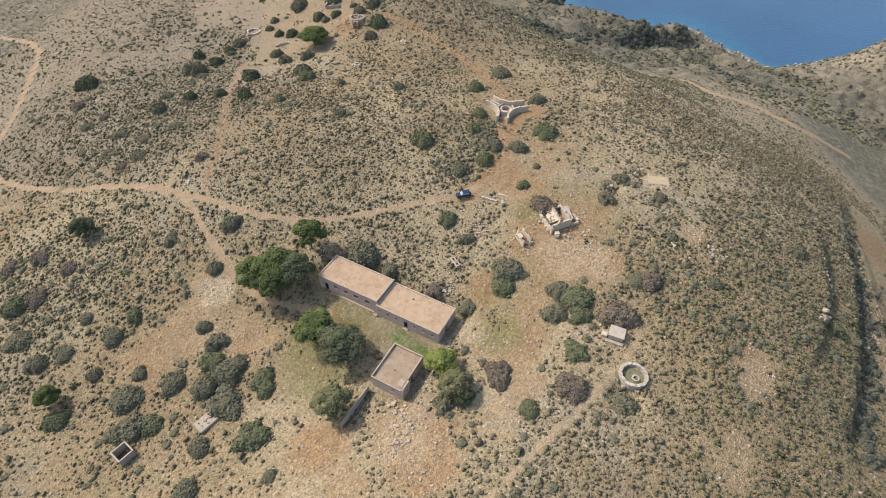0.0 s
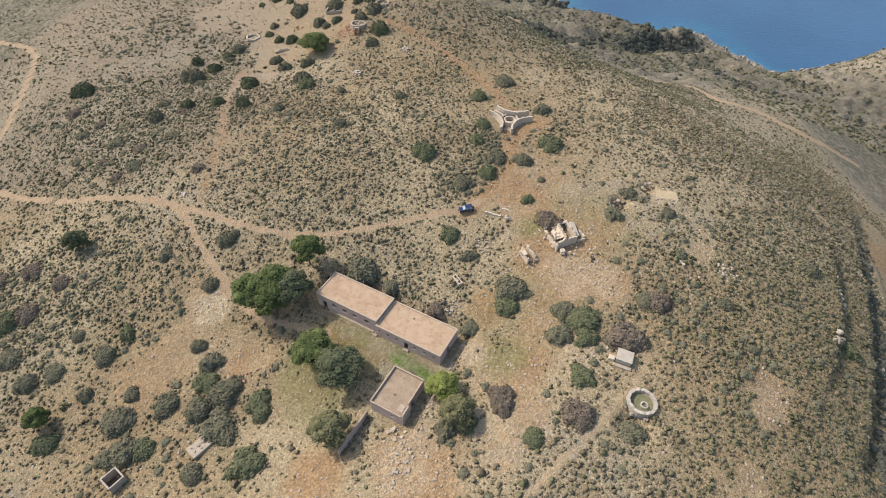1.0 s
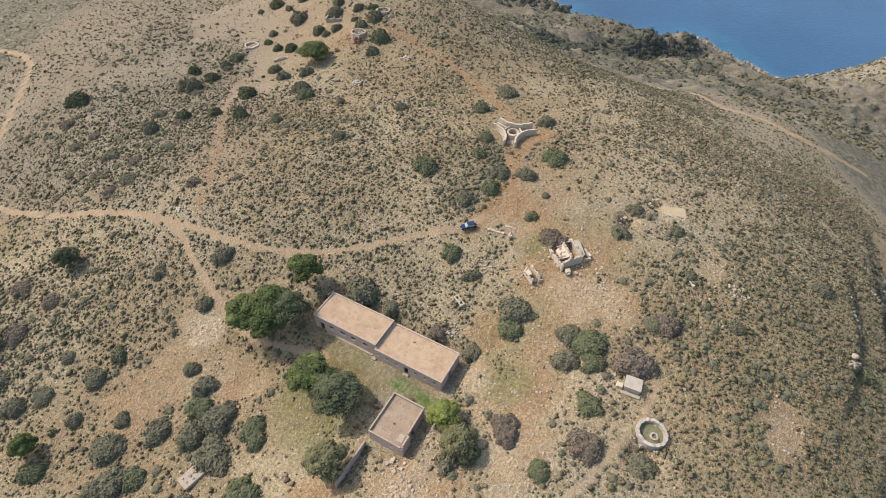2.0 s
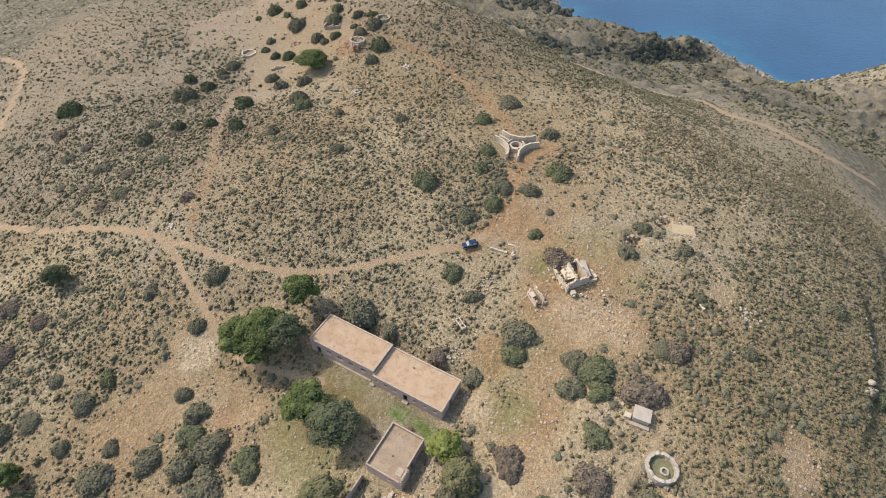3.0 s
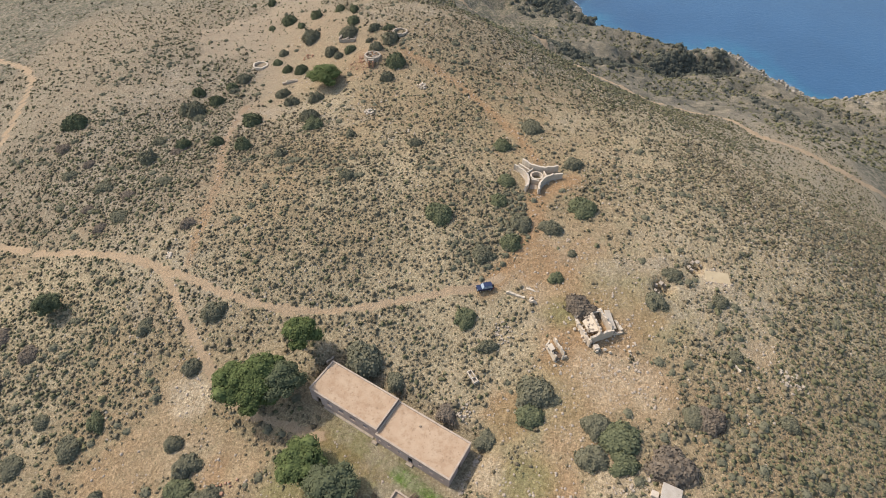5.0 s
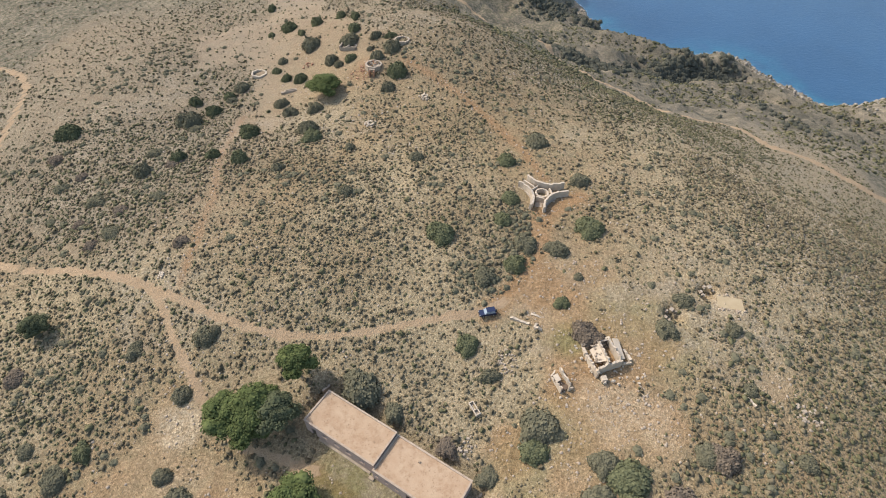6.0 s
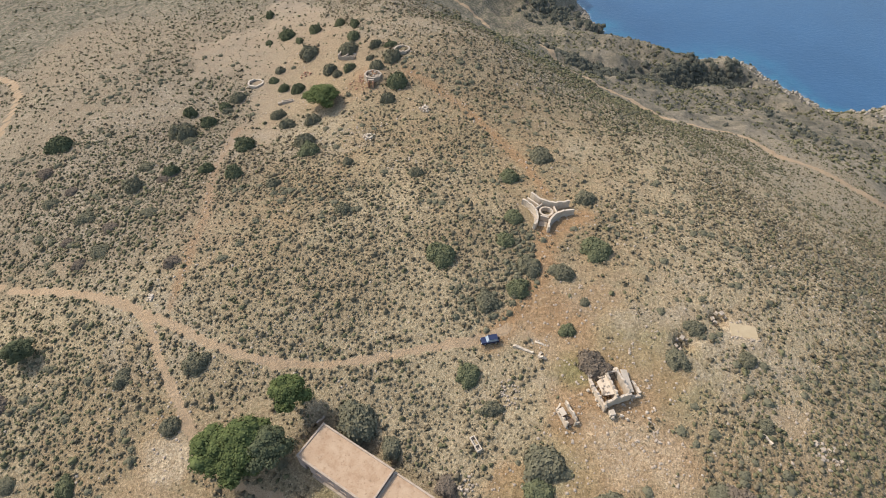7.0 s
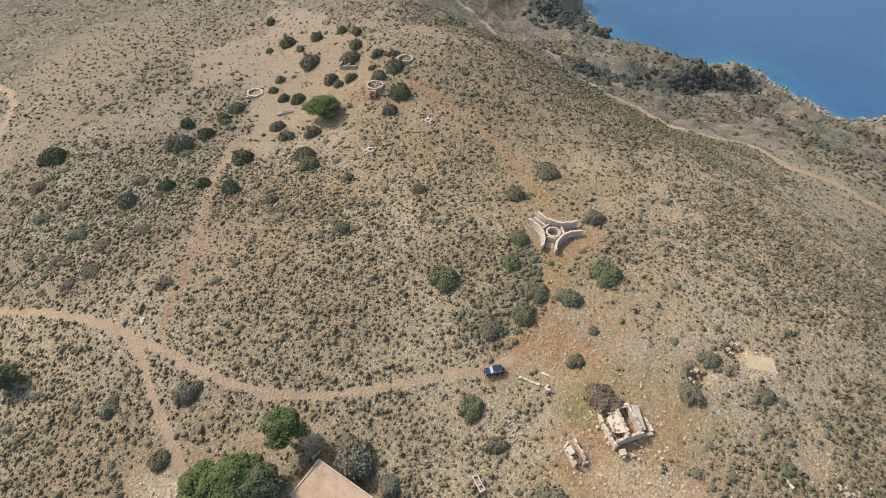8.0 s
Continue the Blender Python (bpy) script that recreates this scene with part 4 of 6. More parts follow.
# ---- ruins, cisterns and walls ----
def star_emplacement():
    z = ground_z(16.4, 132.8)
    b = thing("gun_emplacement", pose(16.2, 132.6, z), "pale concrete three-pointed star emplacement with curved walls", "ruin")
    for k, turn in enumerate((76, -44, 196)):
        bm = bmesh.new()
        ring(bm, 0, 0, 5.85, 6.3, -1.2, 2.3 - 0.2 * k, 60 + k, 24, 180 - 47, 180 + 47, 0.12)
        part("curved_wall", turned(bm, pose(0, 0, 0, 0, 0, turn) @ pose(8.55, 0, 0)), M["pale"], b)
        bm = bmesh.new()
        ring(bm, 0, 0, 5.5, 5.84, -1.2, 0.4, 160 + k, 22, 180 - 45, 180 + 45, 0.06)
        part("wall_footing", turned(bm, pose(0, 0, 0, 0, 0, turn) @ pose(8.55, 0, 0)), M["concrete"], b)
    for k, turn in enumerate((136, 16, 256)):
        bm = bmesh.new()
        box(bm, 1.4, 5.6, -0.9, 0.9, -1.2, 0.2, bevel=0.08)
        part("passage_floor", turned(bm, pose(0, 0, 0, 0, 0, turn)), M["stone"], b)
        bm = bmesh.new()
        box(bm, 2.0, 2.35, -1.0, 1.0, 0.2, 1.5, bevel=0.05)
        part("cross_wall", turned(bm, pose(0, 0, 0, 0, 0, turn)), M["pale"], b)
    bm = bmesh.new()
    ring(bm, 0, 0, 1.25, 1.65, -0.8, 1.25, 66, 24, rag=0.05)
    part("gun_ring", bm, M["pale"], b)
    bm = bmesh.new()
    box(bm, 2.4, 5.9, -0.18, 0.18, -0.8, 1.6, bevel=0.05)
    part("fin_wall", turned(bm, pose(0, 0, 0, 0, 0, 136)), M["pale"], b)
    for k in range(18):
        a, d = random.Random(k).uniform(0.9, 2.1), random.Random(k + 50).uniform(2.9, 4.9)
        bm = bmesh.new()
        stone(bm, d * math.cos(a), d * math.sin(a) + 0.6, 0.15, 0.55, 80 + k)
        part("stone", bm, M["brick_red"], b)


def big_ruin():
    z = ground_z(26.0, 89.0)
    b = thing("ruined_house", pose(24.0, 85.6, z, 0, 0, 14), "roofless ruined house of pale stone with broken walls", "ruin")
    for name, p, q, th, h0, h1, s in (
            ("wall", (0.1, 0.2), (-0.6, 4.6), 0.42, 1.3, 1.0, 1), ("wall", (-0.6, 4.6), (-0.2, 8.8), 0.5, 0.9, 0.4, 2),
            ("wall", (2.3, 1.3), (2.1, 6.4), 0.36, 2.6, 2.3, 3), ("wall", (4.7, 1.6), (4.3, 6.6), 0.36, 2.7, 2.1, 4),
            ("wall", (0.2, 0.8), (2.3, 1.2), 0.4, 1.6, 2.2, 5), ("wall", (6.9, 1.8), (6.4, 6.0), 0.5, 1.2, 0.8, 6),
            ("wall", (2.3, 1.2), (4.9, 1.5), 0.4, 1.9, 2.3, 9), ("wall", (-0.3, 6.6), (2.1, 6.7), 0.4, 1.1, 1.5, 10),
            ("wall", (2.1, 6.7), (4.5, 6.6), 0.36, 1.8, 2.0, 7), ("wall", (5.2, 1.7), (6.9, 1.5), 0.45, 0.7, 1.0, 8),
            ("wall", (0.6, 9.1), (3.2, 8.9), 0.4, 0.9, 1.0, 11), ("wall", (3.2, 6.8), (3.3, 8.9), 0.4, 1.2, 0.9, 12),
            ("wall", (0.5, 3.0), (2.1, 3.2), 0.3, 0.7, 1.2, 13)):
        bm = bmesh.new()
        broken_wall(bm, p, q, th, h0, h1, s, -0.8, 0.34)
        part(name, bm, M["pale"], b)
    part("room_floor", made_box(2.5, 4.45, 1.75, 6.35, -0.9, 0.02), M["timber"], b, "dark brown floor of the roofless room")
    part("room_floor", made_box(0.2, 3.0, 6.95, 8.75, -0.9, 0.06), M["timber"], b, "dark brown floor of the roofless room")
    bm = bmesh.new()
    v = [bm.verts.new(c) for c in ((0.55, 2.4, 0.9), (2.1, 1.9, 1.9), (1.95, 5.7, 1.9), (0.35, 5.2, 0.8))]
    f = bm.faces.new(v)
    g = bmesh.ops.extrude_face_region(bm, geom=[f])
    bmesh.ops.translate(bm, vec=(0, 0, -0.18), verts=[e for e in g["geom"] if isinstance(e, bmesh.types.BMVert)])
    part("fallen_slab", bm, M["pale"], b, "tilted pale roof slab over one room")
    part("roof_slab", turned(made_box(-0.55, 0.75, -2.1, 2.2, -0.16, 0, bevel=0.04), pose(5.25, 4.1, 1.75, 3, 14, -4)), M["pale"], b, "broken pale roof slab on the outer wall")
    part("lintel", made_box(2.3, 4.6, 6.0, 6.3, 1.7, 1.95, bevel=0.03), M["concrete"], b)
    part("doorstep", made_box(0.5, 1.5, -1.1, -0.1, -0.3, 0.55, bevel=0.06), M["pale"], b)
    for k in range(16):
        r = random.Random(3300 + k)
        u = r.uniform(0.4, 1.9)
        bm = bmesh.new()
        stone(bm, u, r.uniform(2.2, 6.0), 0.85 + 0.62 * u, r.uniform(0.2, 0.5), 3300 + k, 0.5)
        part("stone", bm, M["stone"], b)
    for k in range(90):
        r = random.Random(300 + k)
        bm = bmesh.new()
        stone(bm, r.uniform(-1.8, 9.5), r.uniform(-2.5, 10), 0.12, r.uniform(0.2, 0.6), 300 + k)
        part("stone", bm, M["pale"], b)


def small_ruin():
    z = ground_z(18.2, 84.6)
    b = thing("ruined_shed", pose(18.0, 82.9, z, 0, 0, 27), "small collapsed pale concrete shed with sloping walls", "ruin")
    for p, q, h0, h1, s in (((-0.4, 0.2), (-0.5, 3.4), 1.6, 0.4, 21), ((1.6, 0.2), (1.5, 3.9), 1.0, 1.5, 22), ((0.9, 0.1), (1.9, 0.0), 0.9, 1.1, 23), ((-0.5, 3.4), (0.4, 3.9), 0.5, 1.2, 24)):
        bm = bmesh.new()
        broken_wall(bm, p, q, 0.28, h0, h1, s, -0.4, 0.34)
        part("wall", bm, M["pale"], b)
    part("floor", made_box(-0.3, 1.4, 0.3, 3.3, -0.5, 0.05), M["timber"], b, "dark brown floor between the walls")
    bm = bmesh.new()
    box(bm, -0.3, 0.7, 1.9, 3.3, 0.2, 0.36, bevel=0.04)
    part("fallen_slab", turned(bm, pose(0, 0, .3, 6, -14, 0)), M["pale"], b)


def trough():
    z = ground_z(2.4, 79.8)
    b = thing("trough", pose(2.4, 79.8, z, 0, 0, -58), "long open concrete water trough on the slope", "trough")
    for a in ((-1.4, 1.4, -0.5, -0.32), (-1.4, 1.4, 0.32, 0.5), (-1.4, -1.2, -0.316, 0.316), (1.2, 1.4, -0.316, 0.316), (0.25, 0.4, -0.316, 0.316)):
        part("side", made_box(*a, -0.5, 0.55, bevel=0.02), M["pale"], b)
    part("bottom", made_box(-1.19, 1.19, -0.31, 0.31, -0.5, 0.05), M["concrete"], b)


def hut():
    z = ground_z(34.0, 60.4)
    b = thing("concrete_hut", pose(32.2, 59.6, z, 0, 0, -22), "low concrete hut with a flat pale slab roof", "hut")
    part("wall", panel(2.7, -0.6, 1.05, 0.2), M["concrete"], b)
    part("wall", turned(panel(2.7, -0.6, 1.05, 0.2), pose(0, 2.2, 0)), M["concrete"], b)
    part("wall", made_box(0, 0.2, 0.204, 2.196, -0.6, 1.05), M["concrete"], b)
    part("wall", made_box(2.5, 2.7, 0.204, 2.196, -0.6, 1.05), M["concrete"], b)
    part("roof_slab", made_box(-0.15, 2.85, -0.15, 2.55, 1.054, 1.24, bevel=0.03), M["concrete"], b)
    part("side_box", made_box(-1.4, -0.3, -0.1, 0.9, -0.4, 0.6, bevel=0.04), M["pale"], b)
    part("footing", made_box(-0.3, 3.0, -0.9, -0.2, -0.5, 0.1, bevel=0.05), M["stone"], b)


def roofless_cistern():
    z = ground_z(-58.8, 39.0)
    b = thing("roofless_hut", pose(-61.0, 39.3, z - .2, 0, 0, -35), "small roofless hut of plastered stone walls", "hut")
    for a in ((0, 3.0, 0, 0.28), (0, 3.0, 2.7, 2.98), (0, 0.28, 0.284, 2.696), (2.72, 3.0, 0.284, 2.696)):
        part("wall", made_box(*a, -1.2, 2.2, bevel=0.03), M["concrete"], b)
    part("floor", made_box(0.29, 2.71, 0.29, 2.69, -1.0, 0.2), M["timber"], b)
    part("threshold", made_box(1.0, 2.6, 3.1, 4.6, -0.8, 0.3, bevel=0.06), M["concrete"], b)


def low_platform():
    z = ground_z(-44.9, 45.6)
    b = thing("stone_platform", pose(-44.8, 45.6, z, 0, 0, 52), "crumbling stone platform on the slope", "ruin")
    bm = bmesh.new()
    box(bm, -2.1, 2.0, -1.4, 1.4, -0.8, 0.75, bevel=0.14)
    part("core", bm, M["stone"], b)
    for k in range(34):
        r = random.Random(500 + k)
        bm = bmesh.new()
        stone(bm, r.uniform(-1.8, 1.7) if k < 8 else r.uniform(-3.4, 3.2), r.uniform(-1.1, 1.1) if k < 8 else r.uniform(1.6, 2.9) * r.choice((-1, 1)), 0.78 if k < 8 else 0.1, r.uniform(0.3, 0.7), 500 + k)
        part("stone", bm, M["stone"], b)


def sand_floor():
    b = thing("sand_floor", pose(52.3, 103.7, 119.0, 0, 0, -6), "pale trampled sand floor of a vanished shed", "floor")
    part("floor", made_box(-2.5, 2.4, -1.5, 1.6, -0.4, 0.05, bevel=0.04), M["sand"], b)
    for k in range(16):
        r = random.Random(2950 + k)
        bm = bmesh.new()
        stone(bm, r.uniform(-2.7, 2.8), -1.75 + r.uniform(-0.25, 0.2), 0.05, r.uniform(0.25, 0.6), 2950 + k)
        part("stone", bm, M["stone"], b)


def free_wall(name, p, q, thick, h0, h1, seed, label, material="concrete"):
    z = min(ground_z(*p), ground_z(*q))
    b = thing(name, pose(p[0], p[1], z), label, "wall")
    bm = bmesh.new()
    broken_wall(bm, (0, 0), (q[0] - p[0], q[1] - p[1]), thick, h0, h1, seed, -0.6)
    part("masonry", bm, M[material], b)


def thin_wall():
    p, q = Vector((-14.0, 50.2, 0)), Vector((-17.9, 42.9, 0))
    b = thing("garden_wall", pose(p.x, p.y, min(ground_z(p.x, p.y), ground_z(q.x, q.y)), 0, 0, math.degrees(math.atan2(q.y - p.y, q.x - p.x))),
              "thin free-standing plastered wall", "wall")
    n = (q - p).length
    part("masonry", made_box(0, n, -0.11, 0.11, -0.6, 1.9, bevel=0.03), M["wall"], b)
    part("coping", made_box(-0.03, n + 0.03, -0.14, 0.14, 1.904, 1.98, bevel=0.02), M["rim"], b)
    part("pier", made_box(-0.3, -0.034, -0.25, 0.25, -0.6, 2.1, bevel=0.03), M["rim"], b)


def round_tank():
    z = ground_z(35.2, 51.6)
    b = thing("round_tank", pose(35.2, 51.4, z), "round open water tank of pale stone overgrown inside", "tank")
    bm = bmesh.new()
    ring(bm, 0, 0, 2.05, 2.62, -2.2, 0.9, 31, 36, rag=0.13)
    part("ring_wall", bm, M["concrete"], b)
    bm = bmesh.new()
    ring(bm, 0.35, -0.5, 0.45, 0.72, -0.5, 0.45, 32, 16, rag=0.03)
    part("inner_ring", bm, M["concrete"], b)
    bm = bmesh.new()
    bmesh.ops.create_circle(bm, cap_ends=True, segments=30, radius=2.27, matrix=pose(0, 0, 0.12))
    part("weed_bed", bm, M["weeds"], b, "green weeds on the bottom of the tank")
    for k in range(26):
        r = random.Random(700 + k)
        a = r.uniform(0, 6.28)
        bm = bmesh.new()
        stone(bm, 3.0 * math.cos(a), 2.9 * math.sin(a), -0.1, r.uniform(0.3, 0.75), 700 + k)
        part("stone", bm, M["stone"], b)


def stone_ring(x, y, r, high, seed, label, material="stone", gap=0):
    z = ground_z(x, y)
    b = thing("stone_ring", pose(x, y, z), label, "ruin")
    bm = bmesh.new()
    ring(bm, 0, 0, r - 0.55, r, -1.2, high, seed, 24, gap, 360, 0.14)
    part("ring_wall", bm, M[material], b)
    for k in range(8):
        q = random.Random(seed * 10 + k)
        a = q.uniform(0, 6.28)
        bm = bmesh.new()
        stone(bm, (r + 0.5) * math.cos(a), (r + 0.5) * math.sin(a), 0.1, q.uniform(0.35, 0.8), seed * 10 + k)
        part("stone", bm, M[material], b)


def octagon_ruin():
    x, y = -33.6, 188.6
    z = ground_z(x, y)
    b = thing("octagonal_ruin", pose(x, y, z), "octagonal ruin on a mound of red earth with a brick doorway", "ruin")
    bm = bmesh.new()
    ring(bm, 0, 0, 2.2, 2.75, -1.5, 0.65, 91, 8, 12, 372, rag=0.05)
    part("ring_wall", bm, M["stone"], b)
    for x0 in (-0.9, 0.5):
        part("door_pier", made_box(x0, x0 + 0.4, -4.4, -3.0, -2.4, 0.2, bevel=0.05), M["brick_red"], b)
    part("door_lintel", made_box(-0.95, 0.95, -3.6, -3.0, 0.204, 0.45, bevel=0.04), M["stone"], b)
    for k in range(12):
        q = random.Random(920 + k)
        bm = bmesh.new()
        stone(bm, q.uniform(-1.6, 1.6), q.uniform(-1.6, 1.6), 0.5, q.uniform(0.4, 0.9), 920 + k)
        part("stone", bm, M["stone"], b)


def far_ruin():
    x, y = -44.6, 202.3
    b = thing("ruined_shelter", pose(x, y, ground_z(x, y), 0, 0, -6), "low ruined stone shelter beside a bush", "ruin")
    for p, q, h0, h1, s in (((-2.6, -1), (2.6, -1), 0.9, 1.2, 71), ((-2.6, 1.6), (2.6, 1.6), 1.0, 0.8, 72), ((-2.6, -1), (-2.6, 1.6), 1.1, 1.0, 73), ((0.2, -1), (0.2, 1.6), 1.2, 0.9, 74), ((2.6, -1), (2.6, 1.6), 1.0, 1.0, 75)):
        bm = bmesh.new()
        broken_wall(bm, p, q, 0.45, h0, h1, s)
        part("wall", bm, M["stone"], b)


def far_wall():
    x, y = -59.8, 183.0
    b = thing("stone_trough", pose(x, y, ground_z(x, y), 0, 0, 22) @ Matrix.Scale(0.75, 4), "long low pale trough with a broken end", "ruin")
    for a in ((-2.6, 2.4, -0.7, -0.4), (-2.6, 2.4, 0.4, 0.7), (-2.6, -2.2, -0.396, 0.396), (2.0, 2.4, -0.396, 0.396)):
        part("side", made_box(*a, -0.5, 0.8, bevel=0.04), M["pale"], b)
    part("end_block", made_box(-4.2, -2.7, -0.9, 0.3, -0.4, 0.5, bevel=0.08), M["stone"], b)


def rubble_heap(x, y, spread_m, n, seed, material, label, size=(0.4, 1.0)):
    b = thing("rubble_heap", pose(x, y, ground_z(x, y)), label, "rubble")
    for k in range(n):
        r = random.Random(seed + k)
        dx, dy = r.gauss(0, spread_m / 2), r.gauss(0, spread_m / 2)
        bm = bmesh.new()
        stone(bm, dx, dy, ground_z(x + dx, y + dy) - ground_z(x, y) + 0.12, r.uniform(*size), seed + k)
        part("stone", bm, M[material], b)


def foundation():
    b = thing("foundation", pose(12.5, 97.0, ground_z(12.5, 97.0)), "traces of a rectangular stone foundation by the track", "ruin")
    for p, q, h, s in (((-0.9, 2.0), (2.0, 1.0), 0.4, 1), ((2.0, 1.0), (3.6, 0.3), 0.35, 2), ((-4.0, 0.6), (-0.2, -0.7), 0.3, 3), ((0.7, -1.5), (2.1, -1.9), 0.5, 4), ((0.7, -1.5), (1.3, -0.5), 0.5, 5)):
        bm = bmesh.new()
        broken_wall(bm, p, q, 0.4, h, h, 110 + s, -0.5)
        part("footing", bm, M["pale"], b)


def dugout(x, y, w, turn, seed, label):
    z = ground_z(x, y)
    b = thing("dugout", pose(x, y, z, 0, 0, turn), label, "dugout")
    part("slab", turned(made_box(-0.5, 0.6, 0.2, 1.0, 0, 0.2, bevel=0.05), pose(w * 0.35, 0.5, 2.0, 4, 6, 20)), M["stone"], b, "flat stone slab over the pit")
    for k, (dx, dy, dz, size) in enumerate(((-w * 0.6, -0.4, 1.55, 0.8), (w * 0.62, 0.5, 1.5, 0.6), (-0.2, 1.5, 1.7, 0.8), (w * 0.5, 1.2, 1.65, 0.5), (-w * 0.65, 0.5, 1.6, 0.9))):
        bm = bmesh.new()
        stone(bm, dx, dy, dz, size, seed * 31 + k, 0.6)
        part("stone", bm, M["stone"], b)


def outcrop(x, y, n, seed, along, label, size=(0.9, 2.4), loose=0.9):
    """Blocks of bedrock or loose stones along a line."""
    b = thing("rock_outcrop" if size[1] > 1 else "stone_scatter", pose(x, y, ground_z(x, y)), label, "rock" if size[1] > 1 else "stones")
    for k in range(n):
        r = random.Random(seed + k)
        t = r.uniform(-1, 1)
        dx, dy = along[0] * t + r.uniform(-loose, loose), along[1] * t + r.uniform(-loose, loose)
        d = size[0] + (size[1] - size[0]) * r.random() ** 2
        bm = bmesh.new()
        dz = ground_z(x + dx, y + dy) - ground_z(x, y)
        if d > 0.9:
            boulder(bm, dx, dy, dz + 0.1 * d, d, seed + k)
        else:
            stone(bm, dx, dy, dz + 0.12 * d, d, seed + k, 0.55)
        part("rock" if size[1] > 1 else "stone", bm, M["stone"], b)


star_emplacement()
big_ruin()
small_ruin()
trough()
hut()
roofless_cistern()
low_platform()
sand_floor()
round_tank()
foundation()
octagon_ruin()
far_ruin()
far_wall()
stone_ring(-26.3, 202.0, 2.5, 0.9, 95, "round ring of pale stones on the crest")
stone_ring(-74.0, 194.2, 2.6, 0.7, 96, "shallow round basin of pale stone", "pale")
stone_ring(-16.2, 174.6, 1.0, 0.5, 97, "small white stone ring in the scrub", "pale")
stone_ring(-30.2, 161.8, 1.1, 0.6, 98, "small stone-lined pit in the scrub", "pale", 60)
thin_wall()
free_wall("garden_wall", (-26.1, 82.3), (-25.2, 83.8), 0.4, 1.6, 1.3, 42, "short stub of a pale stone wall", "stone")
outcrop(-2.6, 51.6, 18, 2500, (1.3, 2.8), "pale crumbling edge of the bank behind the house", (0.3, 0.8), 0.35)
outcrop(2.5, 62.9, 24, 2600, (1.7, 3.4), "pale crumbling edge of the bank behind the barracks", (0.3, 0.8), 0.35)
free_wall("field_wall", (49.4, 84.4), (50.6, 82.0), 0.3, 0.8, 0.6, 45, "short pale wall beside a pit", "pale")
rubble_heap(-57.6, 196.8, 2.2, 14, 1200, "brick_red", "heap of broken red bricks and pale stones")
rubble_heap(-36.6, 187.6, 3.4, 46, 1900, "brick_red", "broken red bricks and red earth round the octagon", (0.3, 0.9))
rubble_heap(60.4, 81.5, 2.6, 22, 1300, "stone", "heap of reddish stones in the scrub")
rubble_heap(7.5, 88.6, 3.0, 60, 1400, "stone", "heap of grey field stones", (0.2, 0.55))
rubble_heap(-67.0, 105.0, 1.0, 9, 1500, "pale", "small heap of pale stones beside the track")
rubble_heap(0.6, 73.2, 2.6, 26, 1600, "stone", "broken stones and rubble behind the barracks", (0.25, 0.7))
rubble_heap(-8.2, 47.2, 1.6, 12, 1700, "pale", "pale stones at the corner of the house")
rubble_heap(-40.5, 59.6, 2.0, 12, 1800, "brick_red", "reddish loose stones on bare earth")
dugout(48.4, 105.9, 2.0, 12, 1, "dark dugout entrance under a stone slab")
dugout(40.2, 99.9, 2.2, 35, 2, "dark hollow under a stone ledge in the hill")
outcrop(90.2, 84.5, 16, 2000, (0.8, 6.5), "pale bedrock breaking out along the terrace", (0.5, 1.7))
outcrop(82.0, 70.2, 10, 2100, (1.2, 1.6), "pale bedrock knob above a dark hollow", (0.7, 1.9))
outcrop(102.0, 84.0, 12, 2200, (6.0, 14.0), "line of bedrock along the lower terrace", (0.5, 1.6))
outcrop(-6.4, 41.8, 46, 2700, (1.2, 3.6), "pale flat stones strewn over red earth", (0.25, 0.95), 2.0)
outcrop(-2.0, 36.5, 26, 2800, (3.0, 2.0), "pale flat stones on bare earth", (0.2, 0.7), 2.0)
outcrop(28.5, 79.5, 40, 2900, (3.5, 2.5), "pale loose stones below the ruined house", (0.2, 0.7), 3.0)
outcrop(22.0, 84.0, 46, 3100, (5.0, 8.0), "pale broken stones on the red earth", (0.2, 0.6), 4.0)
outcrop(30.5, 97.0, 40, 3200, (4.0, 7.0), "pale stones strewn above the ruined house", (0.2, 0.6), 3.5)
outcrop(12.0, 66.0, 30, 3300, (2.5, 8.0), "pale stones on the worn slope", (0.18, 0.5), 3.0)
outcrop(29.0, 61.5, 26, 3000, (4.5, 1.6), "broken line of pale stones beside the hut", (0.2, 0.65), 0.8)
outcrop(-27.0, 168.0, 10, 2300, (7.0, 4.0), "pale boulders among the scrub", (0.3, 0.8))


def timber_pile():
    x, y = -6.6, 58.6
    b = thing("timber_pile", pose(x, y, ground_z(x, y), 0, 0, 30), "pile of old timber behind the house", "timber")
    for k in range(6):
        r = random.Random(k)
        part("plank", turned(made_box(-0.9, 0.9, -0.1, 0.1, 0, 0.09), pose(r.uniform(-.2, .2), -0.5 + 0.2 * k, 0.06 + 0.1 * (k % 3), 0, 0, r.uniform(-25, 25))), M["timber"], b)


timber_pile()


